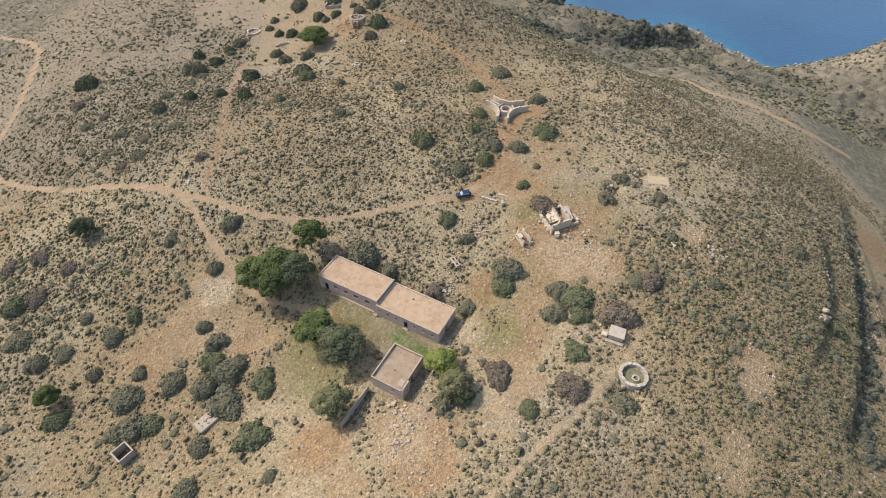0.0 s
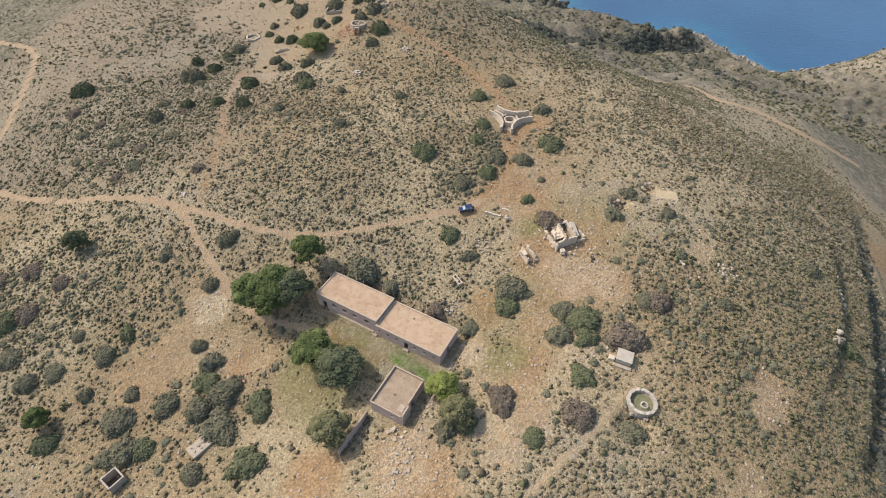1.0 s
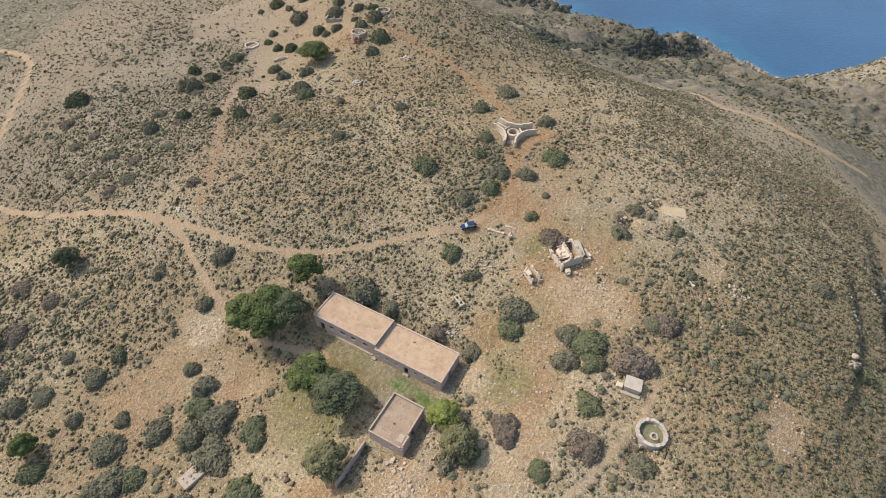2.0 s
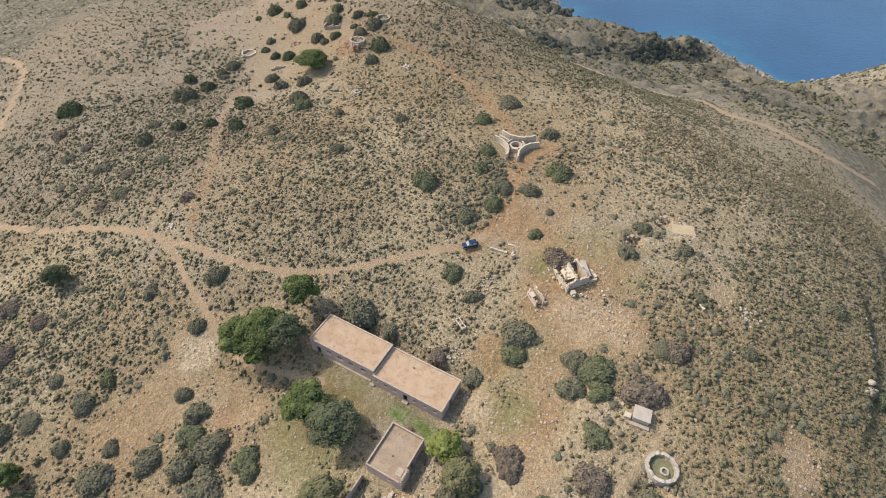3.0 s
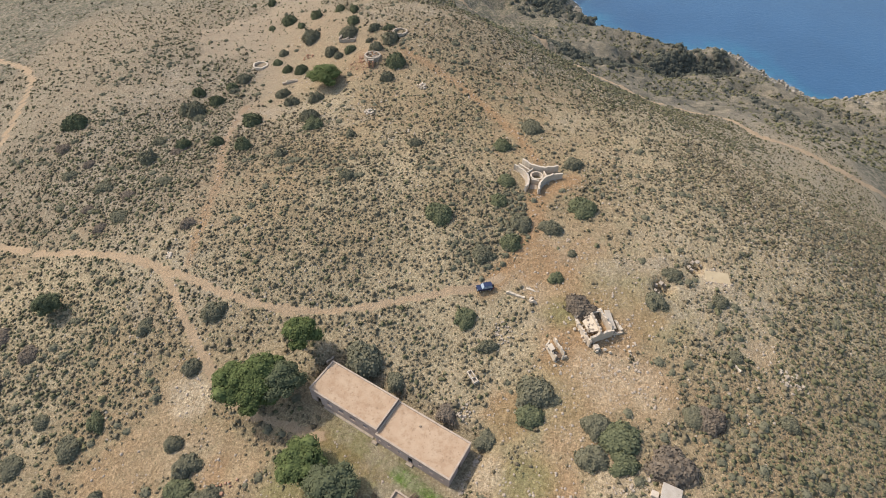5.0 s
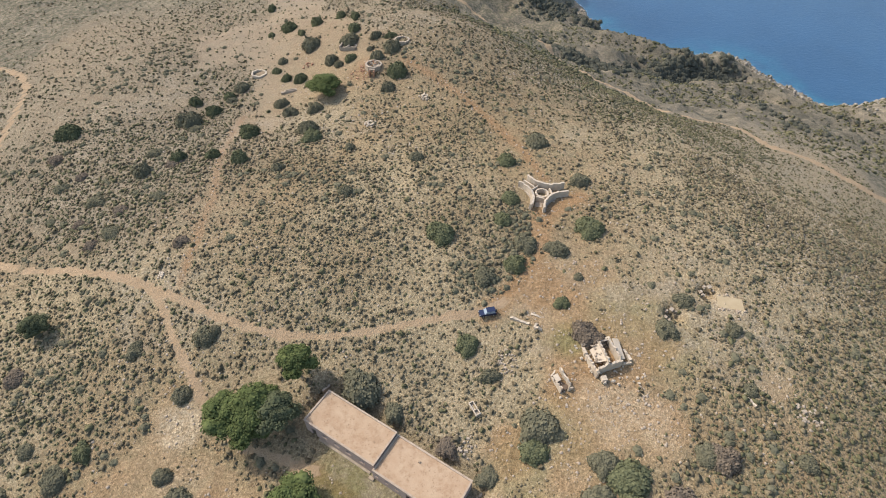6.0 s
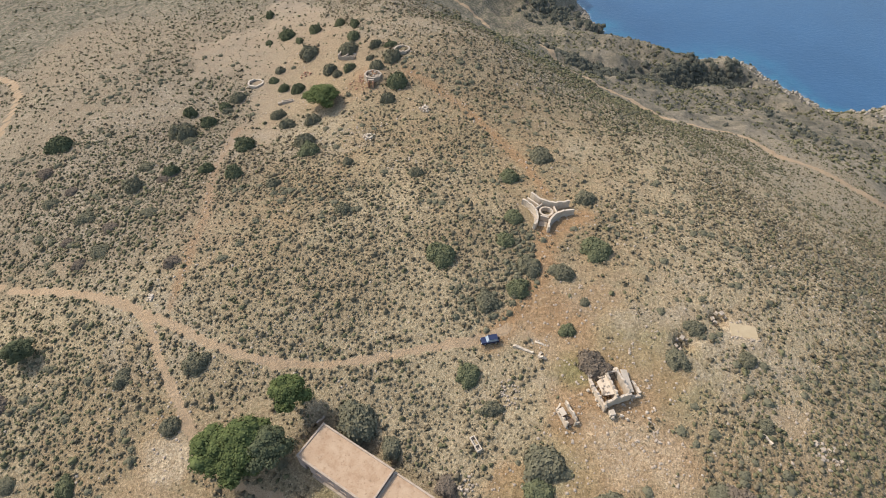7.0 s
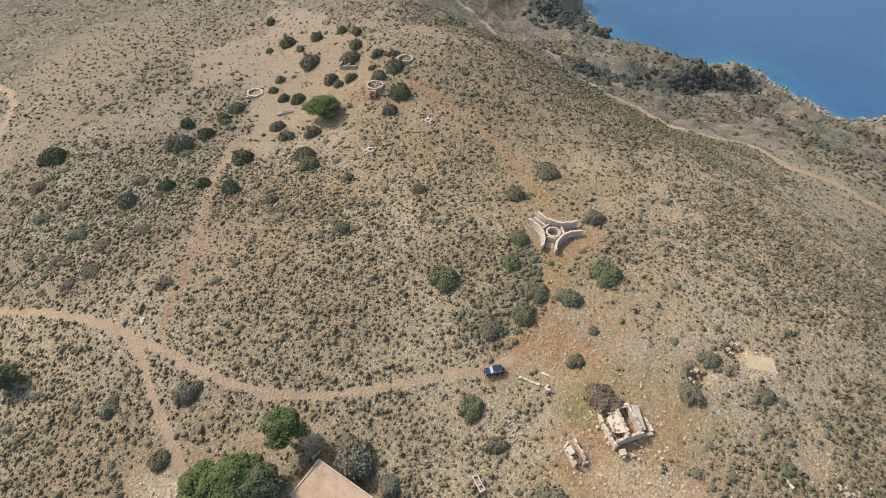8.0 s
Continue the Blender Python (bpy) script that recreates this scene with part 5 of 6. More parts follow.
# ---- car ----
def car():
    x, y = 4.1, 98.3
    b = thing("car", pose(x, y, ground_z(x, y) + 0.02, 0, 0, 16) @ Matrix.Scale(0.86, 4), "dark blue small off-road car parked on the dirt track", "car")
    bm = bmesh.new()
    prof = ((-1.95, 0.45), (-1.98, 0.75), (-1.9, 1.0), (-0.75, 1.05), (1.2, 1.05), (1.85, 1.0), (1.95, 0.8), (1.92, 0.45))
    sides = [[bm.verts.new((px, s * 0.83, pz)) for px, pz in prof] for s in (-1, 1)]
    n = len(prof)
    for k in range(n):
        bm.faces.new((sides[0][k], sides[0][(k + 1) % n], sides[1][(k + 1) % n], sides[1][k]))
    bm.faces.new(sides[0][::-1])
    bm.faces.new(sides[1])
    bmesh.ops.recalc_face_normals(bm, faces=bm.faces)
    bmesh.ops.bevel(bm, geom=list(bm.edges), offset=0.05, segments=2, affect="EDGES")
    body = part("body", bm, M["car_paint"], b)
    bm = bmesh.new()
    low = [bm.verts.new(c) for c in ((-0.85, -0.78, 1.05), (1.82, -0.78, 1.05), (1.82, 0.78, 1.05), (-0.85, 0.78, 1.05))]
    top = [bm.verts.new(c) for c in ((-0.3, -0.66, 1.66), (1.66, -0.66, 1.66), (1.66, 0.66, 1.66), (-0.3, 0.66, 1.66))]
    for k in range(4):
        bm.faces.new((low[k], low[(k + 1) % 4], top[(k + 1) % 4], top[k]))
    bm.faces.new(top)
    bm.faces.new(low[::-1])
    bmesh.ops.recalc_face_normals(bm, faces=bm.faces)
    part("window_band", bm, M["car_glass"], b, "pale glinting car windows")
    part("car_roof", made_box(-0.34, 1.7, -0.69, 0.69, 1.662, 1.74, bevel=0.035), M["car_paint"], b)
    for s in (-1, 1):
        for x0 in (0.45, 1.55):
            bm = bmesh.new()
            box(bm, x0, x0 + 0.09, s * 0.72 - 0.05, s * 0.72 + 0.05, 1.06, 1.66)
            part("pillar", bm, M["car_paint"], b)
        part("headlight", made_box(-2.02, -1.94, s * 0.6 - 0.14, s * 0.6 + 0.14, 0.72, 0.9, bevel=0.02), M["lamp_white"], b)
        part("rear_light", made_box(1.93, 2.0, s * 0.68 - 0.08, s * 0.68 + 0.08, 0.6, 0.9, bevel=0.02), M["lamp_red"], b)
        part("mirror", made_box(-0.7, -0.52, s * 0.92 - 0.09, s * 0.92 + 0.09, 1.08, 1.24, bevel=0.03), M["car_paint"], b)
    for bx in (-2.06, 1.9):
        part("bumper", made_box(bx, bx + 0.16, -0.8, 0.8, 0.38, 0.58, bevel=0.04), M["tyre"], b)
    bm = bmesh.new()
    bmesh.ops.create_cone(bm, cap_ends=True, segments=20, radius1=0.34, radius2=0.34, depth=0.2, matrix=pose(2.08, 0, 0.95, 0, 90, 0))
    part("spare_wheel", bm, M["tyre"], b)
    for wx in (-1.25, 1.2):
        for s in (-1, 1):
            bm = bmesh.new()
            bmesh.ops.create_cone(bm, cap_ends=True, segments=22, radius1=0.36, radius2=0.36, depth=0.24, matrix=pose(wx, s * 0.75, 0.36, 90, 0, 0))
            wheel = part("wheel", bm, M["tyre"], b)
            bm = bmesh.new()
            bmesh.ops.create_cone(bm, cap_ends=True, segments=16, radius1=0.2, radius2=0.17, depth=0.05, matrix=pose(wx, s * 0.89, 0.36, -90 * s, 0, 0))
            part("rim", bm, M["rim_metal"], wheel)


car()


# ---- plants ----
def dome(rng, rings=((0.0, 7), (0.62, 6), (1.1, 4)), squash=0.8, ragged=0.3):
    """A small uneven tuft: corners and triangles."""
    vs, ts, prev = [], [], None
    for el, n in rings:
        a0 = rng.uniform(0, 6.28)
        row = []
        for k in range(n):
            a = a0 + 6.283 * k / n + rng.uniform(-0.25, 0.25)
            r = rng.uniform(1 - ragged, 1 + ragged)
            row.append(len(vs))
            vs.append((r * math.cos(el) * math.cos(a), r * math.cos(el) * math.sin(a), r * math.sin(el) * squash - (0.25 if el == 0 else 0)))
        if prev:
            i = j = 0
            while i < len(prev) or j < len(row):
                if j >= len(row) or (i < len(prev) and i / len(prev) <= j / len(row)):
                    ts.append((prev[i % len(prev)], prev[(i + 1) % len(prev)], row[j % len(row)]))
                    i += 1
                else:
                    ts.append((prev[i % len(prev)], row[(j + 1) % len(row)], row[j % len(row)]))
                    j += 1
        prev = row
    vs.append((rng.uniform(-.1, .1), rng.uniform(-.1, .1), squash * rng.uniform(0.9, 1.15)))
    for k in range(len(prev)):
        ts.append((prev[k], prev[(k + 1) % len(prev)], len(vs) - 1))
    return np.array(vs), np.array(ts)


def leaf_quads(rng, points, normals, size):
    """A small tilted leaf tuft on each point: corners and triangles."""
    V, T = [], []
    for k, (c, nrm) in enumerate(zip(points, normals)):
        c, nrm = Vector(c), Vector(nrm)
        side = nrm.orthogonal()
        side.rotate(Matrix.Rotation(rng.uniform(0, 6.283), 3, nrm))
        up = (nrm.cross(side) + nrm * rng.uniform(-0.1, 0.8)).normalized()
        side = (side + nrm * rng.uniform(-0.4, 0.4)).normalized()
        w = size * rng.uniform(0.6, 1.35)
        V += [c - side * w * 0.5 - up * w * 0.35, c + side * w * 0.5 - up * w * 0.3, c + side * w * 0.25 + up * w * 0.55, c - side * w * 0.3 + up * w * 0.45]
        T += [(4 * k, 4 * k + 1, 4 * k + 2), (4 * k, 4 * k + 2, 4 * k + 3)]
    return np.array([v[:] for v in V]), np.array(T)


def mound(seed, flat, tufts, size, rings=8, segs=22):
    """A dense low bush one metre wide: a lumpy body with an uneven outline, clad in leaf tufts."""
    rng = random.Random(seed)
    waves = [(k, rng.uniform(0.05, 0.17) / (0.6 + 0.22 * k), rng.uniform(0, 6.283)) for k in range(2, 8)]
    lumps = [(0.42 * math.sqrt(rng.random()), rng.uniform(0, 6.283), rng.uniform(0.05, 0.1), rng.uniform(-0.12, 0.2)) for _ in range(26)]
    lumps = [(r * math.cos(a), r * math.sin(a), w, h) for r, a, w, h in lumps]

    def spot(rho, a):
        edge = 0.47 * (1 + sum(m * math.sin(k * a + p) for k, m, p in waves))
        x, y = rho * edge * math.cos(a), rho * edge * math.sin(a)
        z = 0.7 * max(0.0, 1 - rho ** 3.0) ** 0.7
        z += sum(h * math.exp(-((x - cx) ** 2 + (y - cy) ** 2) / w ** 2) for cx, cy, w, h in lumps) * (1 - rho ** 4)
        return Vector((x, y, z * flat - 0.03))

    V, T = [], []
    for i in range(1, rings + 1):
        for k in range(segs):
            V.append(spot(i / rings, 6.283 * (k + 0.5 * (i % 2)) / segs)[:])
    top = len(V)
    V.append(spot(0, 0)[:])
    for k in range(segs):
        T.append((top, k, (k + 1) % segs))
        for i in range(rings - 1):
            a, b, c, d = i * segs + k, i * segs + (k + 1) % segs, (i + 1) * segs + k, (i + 1) * segs + (k + 1) % segs
            T += [(a, c, b), (b, c, d)]
    pts, nrm = [], []
    for _ in range(tufts):
        rho, a = min(1.06, math.sqrt(rng.random()) * 1.08), rng.uniform(0, 6.283)
        p = spot(rho, a)
        u, v = spot(min(1, rho + 0.03), a) - spot(max(0, rho - 0.03), a), spot(rho, a + 0.05) - spot(rho, a - 0.05)
        n = u.cross(v)
        n = n.normalized() if n.length > 1e-9 else Vector((0, 0, 1))
        if n.z < 0:
            n = -n
        pts.append(p + n * rng.uniform(-0.3, 0.8) * size)
        nrm.append((n + Vector((rng.uniform(-0.5, 0.5), rng.uniform(-0.5, 0.5), 0.2))).normalized())
    v, t = leaf_quads(rng, pts, nrm, size)
    return np.concatenate([np.array(V), v]), np.concatenate([np.array(T), t + len(V)])


def crown_shape(seed, lobes, tufts, size):
    """A tree crown, one metre wide and one high: broad overlapping boughs clad in leaf tufts."""
    rng = random.Random(seed)
    V, T, n = [], [], 0
    spots = [(0, 0, 0.48, 0.34)]
    for k in range(lobes):
        a, r = 6.283 * k * 0.618 + rng.uniform(-0.3, 0.3), 0.36 * math.sqrt((k + 0.5) / lobes) * rng.uniform(0.9, 1.1)
        spots.append((r * math.cos(a), r * math.sin(a), 0.36 + 0.4 * (1 - (r / 0.38) ** 2) + rng.uniform(-0.09, 0.06), rng.uniform(0.12, 0.19)))
    for cx, cy, cz, r in spots:
        v, t = dome(rng, ((-1.1, 5), (-0.5, 9), (0.1, 10), (0.7, 7)), 0.95)
        V.append(v * r * (0.86, 0.86, 0.95) + (cx, cy, cz))
        T.append(t + n)
        n += len(v)
        pts, nrm = [], []
        for _ in range(tufts):
            z, a = rng.uniform(-0.8, 1.0), rng.uniform(0, 6.283)
            s = math.sqrt(max(0, 1 - z * z))
            d = Vector((s * math.cos(a), s * math.sin(a), z))
            pts.append(Vector((cx, cy, cz)) + d * r * rng.uniform(0.84, 1.12))
            nrm.append((d + Vector((0, 0, 0.35))).normalized())
        v, t = leaf_quads(rng, pts, nrm, size)
        V.append(v)
        T.append(t + n)
        n += len(v)
    return np.concatenate(V), np.concatenate(T)


BUSHES = {}


def bush_mesh(kind, seed):
    key = (kind, seed)
    if key not in BUSHES:
        v, t = mound(seed * 7 + 3, 0.46, 1100, 0.062)
        BUSHES[key] = array_mesh("bush", v, t, [M[kind]])
    return BUSHES[key]


def bushes(rows, kinds, label, group, tall=1.0, seed=0):
    rng = random.Random(seed)
    for x, y, d in rows:
        ob = new("bush", bush_mesh(rng.choice(kinds), rng.randint(0, 6)))
        ob.matrix_world = pose(x, y, ground_z(x, y) - 0.03 * d, 0, 0, rng.uniform(0, 360)) @ Matrix.Diagonal((d * rng.uniform(0.92, 1.08), d * rng.uniform(0.8, 1.05), d * tall * rng.uniform(0.85, 1.1), 1))
        tagged(ob, label, "bush", group)


def limb(bm, p, q, r0, r1, n=7):
    p, q = Vector(p), Vector(q)
    ax = (q - p).normalized()
    u = ax.orthogonal().normalized()
    w = ax.cross(u)
    rows = [[bm.verts.new(c + (u * math.cos(6.283 * k / n) + w * math.sin(6.283 * k / n)) * r) for k in range(n)] for c, r in ((p, r0), (p.lerp(q, 0.5) + u * r0 * 0.5, (r0 + r1) / 2), (q, r1))]
    for a, b in zip(rows, rows[1:]):
        for k in range(n):
            bm.faces.new((a[k], a[(k + 1) % n], b[(k + 1) % n], b[k]))


CROWNS = {}


def tree(x, y, d, high, kind, label, seed):
    rng = random.Random(seed)
    b = thing("tree", pose(x, y, ground_z(x, y), 0, 0, rng.uniform(0, 360)), label, "tree")
    bm = bmesh.new()
    top = high * 0.5
    limb(bm, (0, 0, -0.4), (0.1, 0.05, top * 0.6), 0.05 * d ** 0.7 + 0.06, 0.04 * d ** 0.7)
    for k in range(6):
        a = 6.283 * k / 6 + rng.uniform(-.3, .3)
        limb(bm, (0.1, 0.05, top * rng.uniform(0.35, 0.6)), (0.3 * d * math.cos(a), 0.3 * d * math.sin(a), top * rng.uniform(0.9, 1.25)), 0.03 * d ** 0.7, 0.03)
    part("trunk", bm, M["bark"], b, "grey forked trunk")
    key = (kind, seed % 4)
    if key not in CROWNS:
        v, t = crown_shape(900 + key[1], 20, 260, 0.034)
        CROWNS[key] = array_mesh("crown", v, t, [M[kind]])
    crown = new("crown", CROWNS[key])
    crown.parent = b
    lift = high * (0.3 if high > 6.5 else 0.08)
    crown.matrix_basis = pose(0, 0, lift) @ Matrix.Diagonal((d * 1.06, d * 1.06, high - lift, 1))


TREE_LABELS = {"pine": "bright green round-crowned pine tree", "pine_dark": "dark green dense evergreen tree", "pine_light": "small yellow-green tree beside the grass", "olive": "grey-olive tree with an open crown"}
for k, (x, y, d, high, kind) in enumerate(TREES):
    tree(x, y, d, high, kind, TREE_LABELS[kind], 30 + k)
bushes(DARK, ("bush", "bush", "bush", "bush_green"), "grey-green mastic bush on the slope", "bushes by the track", 1.0, 1)
bushes(LOW_EAST, ("bush", "bush", "bush_green", "bush_dry"), "low grey-green bush on stony ground", "bushes on the eastern slope", 0.9, 2)
bushes([(x, y, d * 1.06) for x, y, d in LOW_WEST], ("bush", "bush", "bush", "bush_green"), "dark grey-green bush on the western slope", "bushes on the western slope", 0.9, 3)
bushes([(x, y, d * 0.92) for x, y, d in FAR_BUSHES], ("bush", "bush", "bush_green", "pine_dark"), "dark bush near the crest ruins", "bushes on the crest", 1.2, 4)
bushes(DULL, ("bush", "bush_dry", "bush"), "dull grey-brown low bush in the scrub", "bushes on the western slope", 0.7, 6)
bushes([(22.6, 94.6, 5.2), (24.6, 93.0, 4.2)], ("bush_dry",), "dry brown bush growing over the ruin", "bushes by the ruin", 1.1, 5)


def scrub():
    """Dwarf shrubs by the ten thousand, joined into one sheet of stuff for each of two tones."""
    rs = np.random.RandomState(11)
    xs, ys = np.meshgrid(np.arange(-250, 165, 0.62), np.arange(-4, 345, 0.62))
    x = xs.ravel() + rs.uniform(-0.4, 0.4, xs.size)
    y = ys.ravel() + rs.uniform(-0.4, 0.4, xs.size)
    seen = (np.abs(x + 4) < np.where((x > 0) & (y < 150), 72 + 0.8 * y, 52 + 0.76 * np.maximum(y, 12))) & ((y < 262) | ((x < -10) & (rs.rand(x.size) < 0.3)))
    x, y = x[seen], y[seen]
    dens = covers(x, y)[7]
    green = np.clip(smooth(30, 60, x) * smooth(120, 60, y) + smooth(-62, -80, x) * 0.7 + smooth(0, 30, x) * smooth(160, 190, y), 0, 1)
    dens *= np.where(y > 190, 0.8, 1.0) * np.where((x < -120) | (x > 130), 0.7, 1.0)
    for cx, cy, hl, hd, turn, level in PADS:
        c, s = math.cos(radians(turn)), math.sin(radians(turn))
        u, v = (x - cx) * c + (y - cy) * s, -(x - cx) * s + (y - cy) * c
        dens = np.where((np.abs(u) < hl + 0.8) & (np.abs(v) < hd + 0.8), 0, dens)
    for cx, cy, r in ((16.4, 132.6, 6.5), (26, 89.5, 5.5), (35.2, 51.4, 3.0), (4.1, 98.3, 2.5), (34, 60, 2.5)):
        dens = np.where(np.hypot(x - cx, y - cy) < r, 0, dens)
    keep = rs.rand(x.size) < dens * np.where(y > 170, 0.55, 0.8 + 0.1 * smooth(30, 60, x)) * (1 - 0.35 * smooth(-60, -110, x) * smooth(120, 170, y))
    x, y, green, dens = x[keep], y[keep], green[keep], dens[keep]
    z = height(x, y)
    size = (0.12 + 0.215 * rs.rand(x.size) ** 1.3 + 0.13 * rs.rand(x.size) ** 3 * (1 + dens) + 0.4 * rs.rand(x.size) ** 14) * np.where(y > 170, 1.1, 1.0) * np.where(y > 262, 1.4, 1.0)
    turn = rs.uniform(0, 6.283, x.size)
    tone = (rs.rand(x.size) < 0.22 + 0.5 * green).astype(int)
    shapes = [dome(random.Random(k), ((0.0, 5), (0.8, 3)), 0.85, 0.5) for k in range(6)]
    shapes += [dome(random.Random(k + 20), ((0.0, 6), (0.75, 5)), 0.82, 0.5) for k in range(6)]
    shapes += [dome(random.Random(k + 40), ((0.0, 8), (0.62, 7), (1.1, 4)), 0.8, 0.42) for k in range(6)]
    pick = np.where(size < 0.22, rs.randint(0, 6, x.size), np.where(size < 0.42, rs.randint(6, 12, x.size), rs.randint(12, 18, x.size)))
    for g, (kind, label) in enumerate((("scrub", "dry olive-brown dwarf shrubs covering the hillside"), ("scrub_green", "grey-green dwarf shrubs covering the hillside"))):
        V, T, n = [], [], 0
        for s, (v, t) in enumerate(shapes):
            w = np.flatnonzero((pick == s) & (tone == g))
            c, sn = np.cos(turn[w])[:, None], np.sin(turn[w])[:, None]
            k = size[w][:, None]
            px = (v[None, :, 0] * c - v[None, :, 1] * sn) * k + x[w][:, None]
            py = (v[None, :, 0] * sn + v[None, :, 1] * c) * k + y[w][:, None]
            pz = v[None, :, 2] * k * 0.95 + z[w][:, None]
            V.append(np.stack([px, py, pz], 2).reshape(-1, 3))
            T.append((t[None] + (np.arange(len(w)) * len(v))[:, None, None]).reshape(-1, 3) + n)
            n += len(w) * len(v)
        me = array_mesh("scrub", np.concatenate(V), np.concatenate(T), [M[kind]])
        tagged(new("scrub", me), label, "shrubs", kind="stuff")


def loose_stones():
    """Small pale stones strewn over the bare ground."""
    rs = np.random.RandomState(5)
    n = 42000
    x, y = rs.uniform(-110, 110, n), rs.uniform(25, 210, n)
    track, bare, red, grass, straw, rock, wild, shrubs, pale = covers(x, y)
    keep = rs.rand(n) < (0.05 + 0.8 * bare * (x > -30) + 0.6 * red + 0.5 * smooth(0.55, 0.68, fbm(x, y, 18.0, 7))) * (1 - track)
    x, y = x[keep], y[keep]
    z = height(x, y)
    bm_v = np.array([(-1, -1, -.5), (1, -1, -.5), (1, 1, -.5), (-1, 1, -.5), (-.6, -.7, .6), (.7, -.6, .5), (.6, .7, .65), (-.7, .5, .5)])
    faces = np.array([(4, 5, 6, 7), (0, 1, 5, 4), (1, 2, 6, 5), (2, 3, 7, 6), (3, 0, 4, 7)])
    k = len(x)
    v = bm_v[None] * rs.uniform(0.6, 1.3, (k, 8, 3)) * (0.06 + 0.26 * rs.rand(k) ** 3)[:, None, None]
    a = rs.uniform(0, 6.28, k)[:, None]
    V = np.stack([v[..., 0] * np.cos(a) - v[..., 1] * np.sin(a) + x[:, None], v[..., 0] * np.sin(a) + v[..., 1] * np.cos(a) + y[:, None], v[..., 2] + z[:, None]], 2)
    F = (faces[None] + (np.arange(k) * 8)[:, None, None]).reshape(-1, 4)
    tagged(new("loose_stones", array_mesh("loose_stones", V.reshape(-1, 3), F, [M["stone"]])), "pale stones strewn over the bare ground", "stones", kind="stuff")


def thicket(label, line, width, n, seed, size=(2.0, 4.6), kind="maquis"):
    """Dense shrubs along a line, too close together to tell apart."""
    rs = random.Random(seed)
    V, T, k = [], [], 0
    shapes = [mound(5000 + s, 0.6, 26, 0.16, 4, 11) for s in range(5)]
    for _ in range(n):
        i = rs.randrange(len(line) - 1)
        t = rs.random()
        x = line[i][0] * (1 - t) + line[i + 1][0] * t + rs.gauss(0, width / 2)
        y = line[i][1] * (1 - t) + line[i + 1][1] * t + rs.gauss(0, width / 2)
        z = ground_z(x, y)
        if z < SEA + 2:
            continue
        v, f = shapes[rs.randrange(5)]
        a, d = rs.uniform(0, 6.283), rs.uniform(*size)
        w = np.stack([v[:, 0] * math.cos(a) - v[:, 1] * math.sin(a), v[:, 0] * math.sin(a) + v[:, 1] * math.cos(a), v[:, 2]], 1)
        V.append(w * d + (x, y, z - 0.05 * d))
        T.append(f + k)
        k += len(v)
    tagged(new("thicket", array_mesh("thicket", np.concatenate(V), np.concatenate(T), [M[kind]])), label, "shrubs", kind="stuff")


def low_clumps():
    """Larger low shrubs that grow in drifts among the rest."""
    rs = np.random.RandomState(23)
    n = 5200
    x, y = rs.uniform(-150, 120, n), rs.uniform(28, 235, n)
    dens = covers(x, y)[7] * smooth(0.42, 0.6, fbm(x, y, 16.0, 4))
    seen = (np.abs(x + 4) < 52 + 0.76 * y) & (rs.rand(n) < dens * 0.85)
    for cx, cy, hl, hd, turn, level in PADS:
        seen &= np.hypot((x - cx) / (hl + 2), (y - cy) / (hl + 2)) > 1
    x, y = x[seen], y[seen]
    z = height(x, y)
    shapes = [mound(7000 + s, 0.5, 34, 0.16, 4, 11) for s in range(6)]
    V, T, k = [], [], 0
    for i in range(len(x)):
        v, f = shapes[rs.randint(6)]
        a, d = rs.uniform(0, 6.283), rs.uniform(0.9, 2.3)
        w = np.stack([v[:, 0] * math.cos(a) - v[:, 1] * math.sin(a), v[:, 0] * math.sin(a) + v[:, 1] * math.cos(a), v[:, 2] * 0.8], 1)
        V.append(w * d * (1.0, 1.0, 0.85) + (x[i], y[i], z[i] - 0.04))
        T.append(f + k)
        k += len(v)
    tagged(new("low_bushes", array_mesh("low_bushes", np.concatenate(V), np.concatenate(T), [M["bush"]])), "low grey-green bushes in drifts among the scrub", "shrubs", kind="stuff")


def sown(shapes, x, y, z, size, lift, rs):
    """Copies of small shapes joined into one array of corners and triangles."""
    V, T, n = [], [], 0
    pick, turn = rs.randint(0, len(shapes), x.size), rs.uniform(0, 6.283, x.size)
    for s, (v, t) in enumerate(shapes):
        w = np.flatnonzero(pick == s)
        c, sn, k = np.cos(turn[w])[:, None], np.sin(turn[w])[:, None], size[w][:, None]
        V.append(np.stack([(v[None, :, 0] * c - v[None, :, 1] * sn) * k + x[w][:, None], (v[None, :, 0] * sn + v[None, :, 1] * c) * k + y[w][:, None],
                           v[None, :, 2] * k + (z[w] + lift * size[w])[:, None]], 2).reshape(-1, 3))
        T.append((t[None] + (np.arange(len(w)) * len(v))[:, None, None]).reshape(-1, 3) + n)
        n += len(w) * len(v)
    return np.concatenate(V), np.concatenate(T)


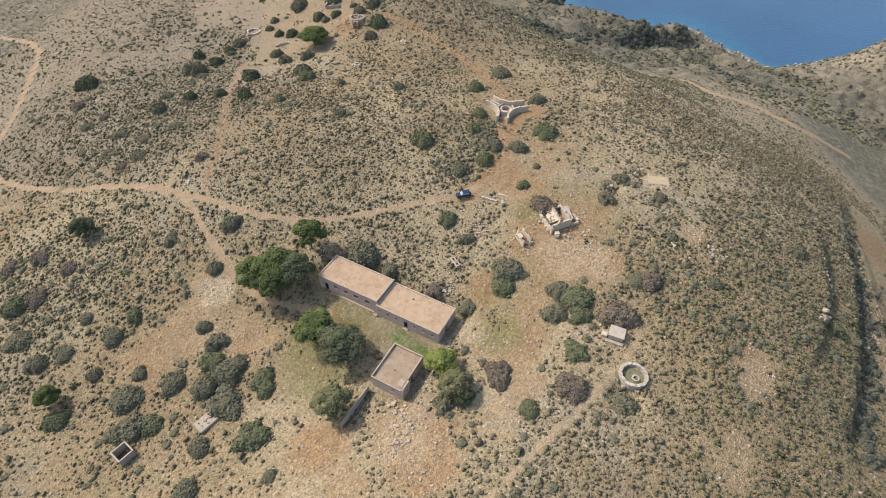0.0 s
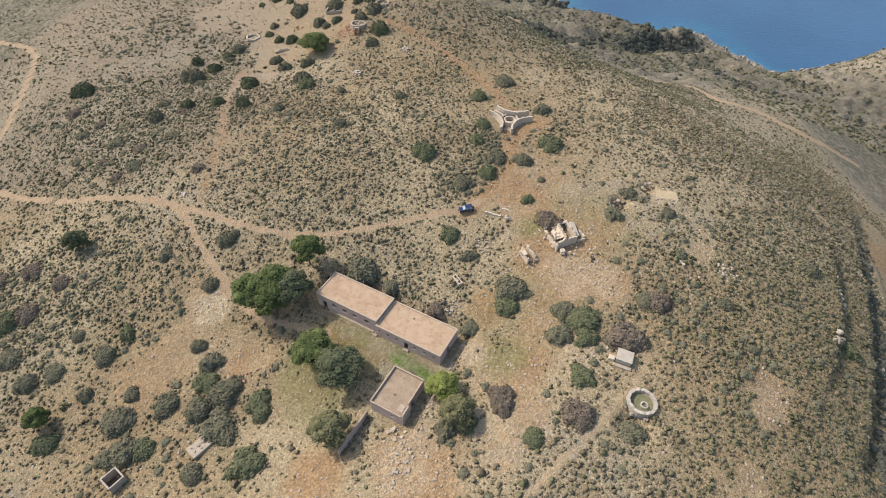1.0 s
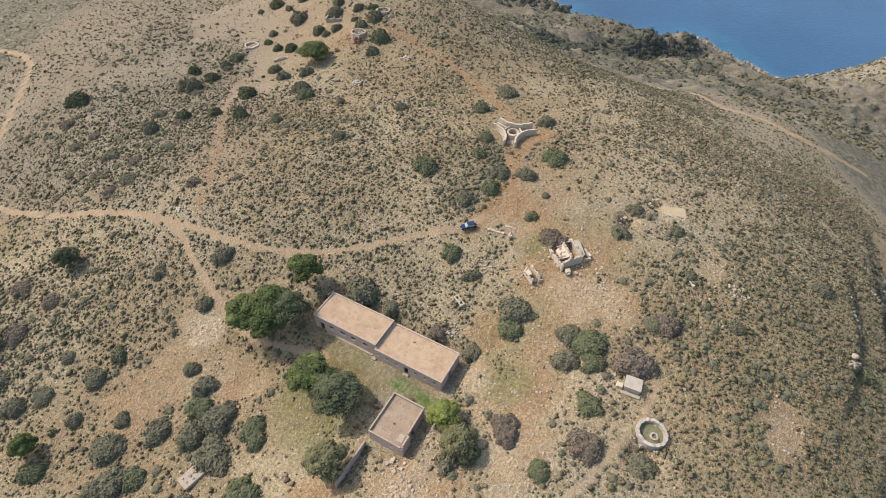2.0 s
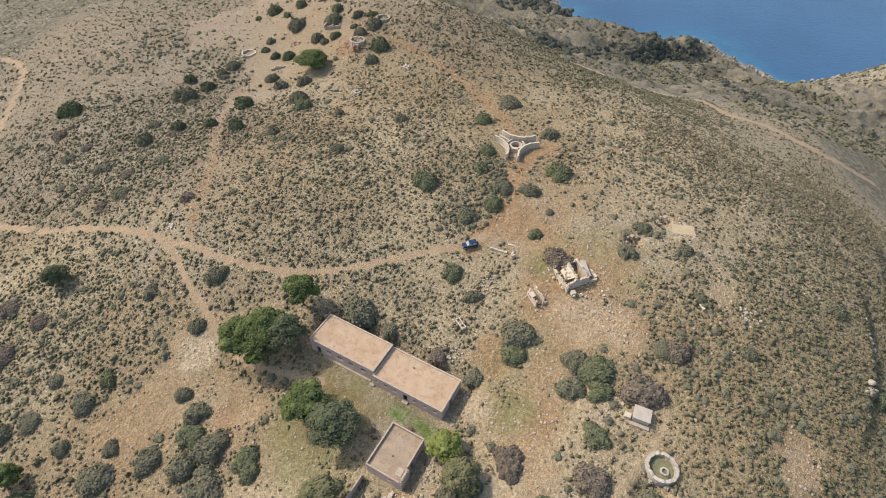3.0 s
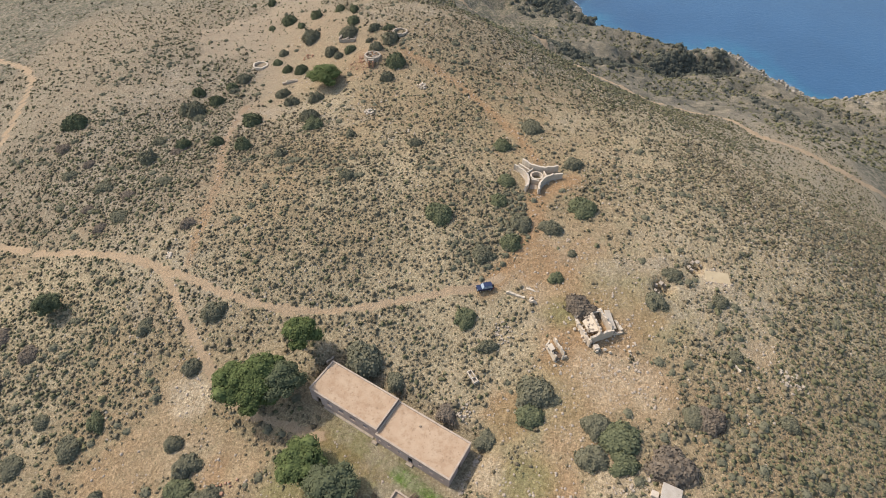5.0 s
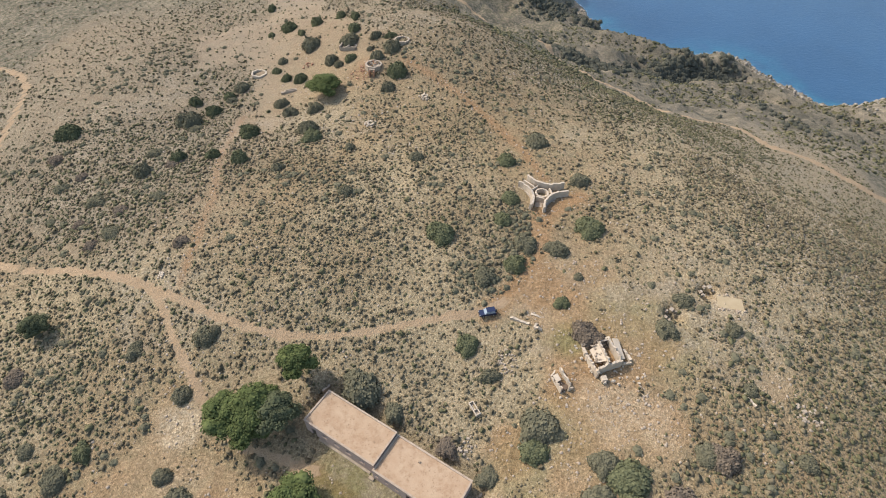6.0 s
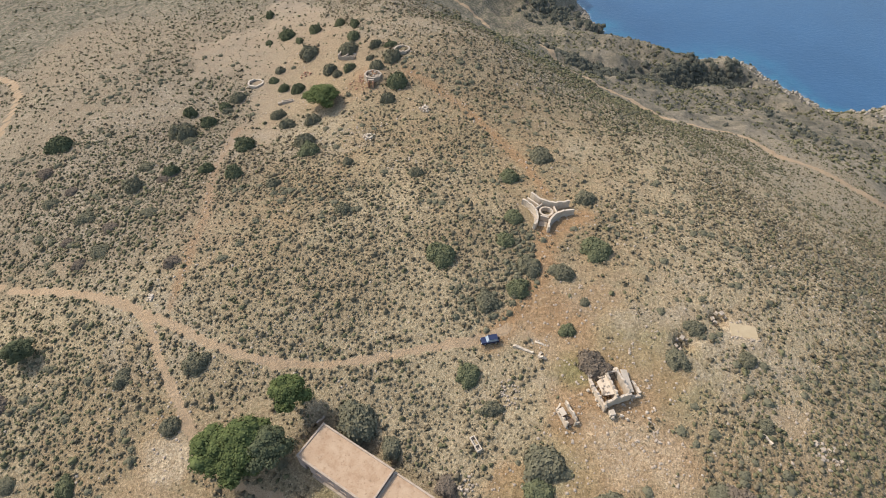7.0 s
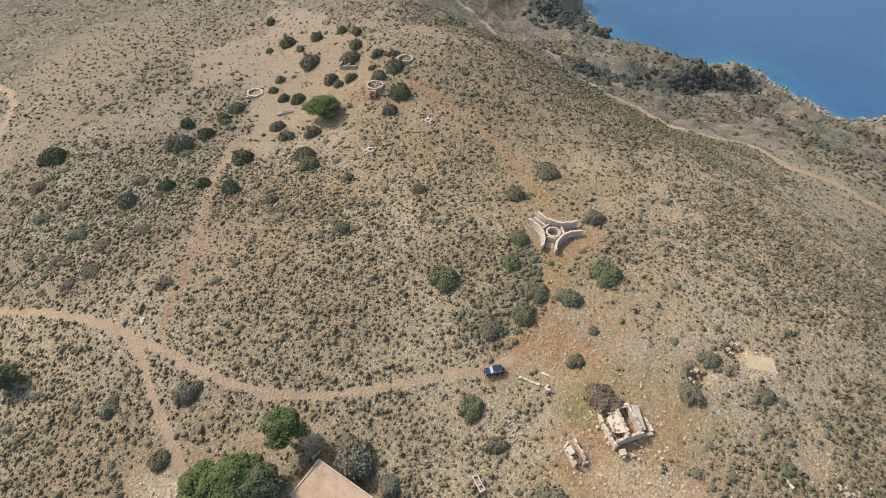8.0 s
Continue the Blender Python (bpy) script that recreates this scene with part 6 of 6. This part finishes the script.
def far_scrub():
    rs = np.random.RandomState(31)
    x, y = rs.uniform(-20, 290, 20000), rs.uniform(235, 470, 20000)
    z = height(x, y)
    keep = (z > SEA + 4) & (rs.rand(x.size) < 0.75 * smooth(0.36, 0.6, fbm(x, y, 26.0, 3))) & (to_line(x, y, FAR_ROAD)[0] > 2.6) & (x > (y - 330) * 0.3)
    x, y, z = x[keep], y[keep], z[keep]
    shapes = [dome(random.Random(k + 60), ((0.0, 6), (0.75, 5)), 0.7) for k in range(8)]
    v, t = sown(shapes, x, y, z, 0.4 + 0.9 * rs.rand(x.size) ** 2, 0.0, rs)
    tagged(new("coastal_scrub", array_mesh("coastal_scrub", v, t, [M["scrub_green"]])), "grey-green shrubs on the slopes above the sea", "shrubs", kind="stuff")


def shore_rocks():
    rs = np.random.RandomState(37)
    x, y = rs.uniform(40, 300, 60000), rs.uniform(330, 520, 60000)
    z = height(x, y)
    keep = (z > SEA - 1.2) & (z < SEA + 6.0) & (rs.rand(x.size) < 0.3)
    keep |= (z > SEA) & (x > 232) & (y > 318) & (rs.rand(x.size) < 0.05)
    x, y, z = x[keep], y[keep], z[keep]
    shapes = []
    for k in range(4):
        bm = bmesh.new()
        stone(bm, 0, 0, 0, 1.0, 70 + k, 0.8)
        bmesh.ops.triangulate(bm, faces=bm.faces)
        bm.verts.index_update()
        shapes.append((np.array([v.co[:] for v in bm.verts]), np.array([[v.index for v in f.verts] for f in bm.faces])))
        bm.free()
    v, t = sown(shapes, x, y, z, 0.5 + 2.3 * rs.rand(x.size) ** 4, 0.05, rs)
    tagged(new("shore_rocks", array_mesh("shore_rocks", v, t, [M["shore_rock"]])), "grey-brown broken rocks along the shore", "rocks", kind="stuff")


low_clumps()
scrub()
loose_stones()
thicket("dark maquis filling the gully above the sea", [(48, 350), (64, 350), (82, 350), (104, 358), (122, 368), (137, 382), (154, 389), (176, 391)], 13, 900, 1, (2.6, 5.6))
thicket("scattered dark maquis beside the gully", [(60, 395), (90, 405), (130, 410), (165, 405), (190, 392)], 34, 60, 7, (1.2, 3.0))
# shrubs added to darken the headland's rocky face, which lies in shade
thicket("dark shrubs standing in for shade on the far headland", [(40, 470), (61, 478), (80, 482), (86, 462)], 24, 260, 2, (2.2, 5.4))
thicket("bushes in the dry valley by the road", [(165, 333), (169, 311), (173, 298), (158, 268)], 9, 70, 3, (1.6, 4.0))
thicket("scattered bushes on the coastal slope", [(110, 330), (160, 340), (190, 300), (215, 270)], 55, 150, 4, (1.4, 3.4))
thicket("dense dark shrubs along the foot of a terrace", [(79, 42), (84, 49.5), (91, 58.4), (96.6, 67.6), (101, 77.3), (103.5, 86.4), (107.6, 96.3), (117, 112)], 2.4, 150, 9, (1.2, 2.6))
thicket("dense grey-green shrubs beside the worn path", [(-2, 104), (4, 109), (9, 115), (11, 121), (9, 127)], 6.5, 150, 11, (0.7, 1.7), "bush")
far_scrub()
shore_rocks()
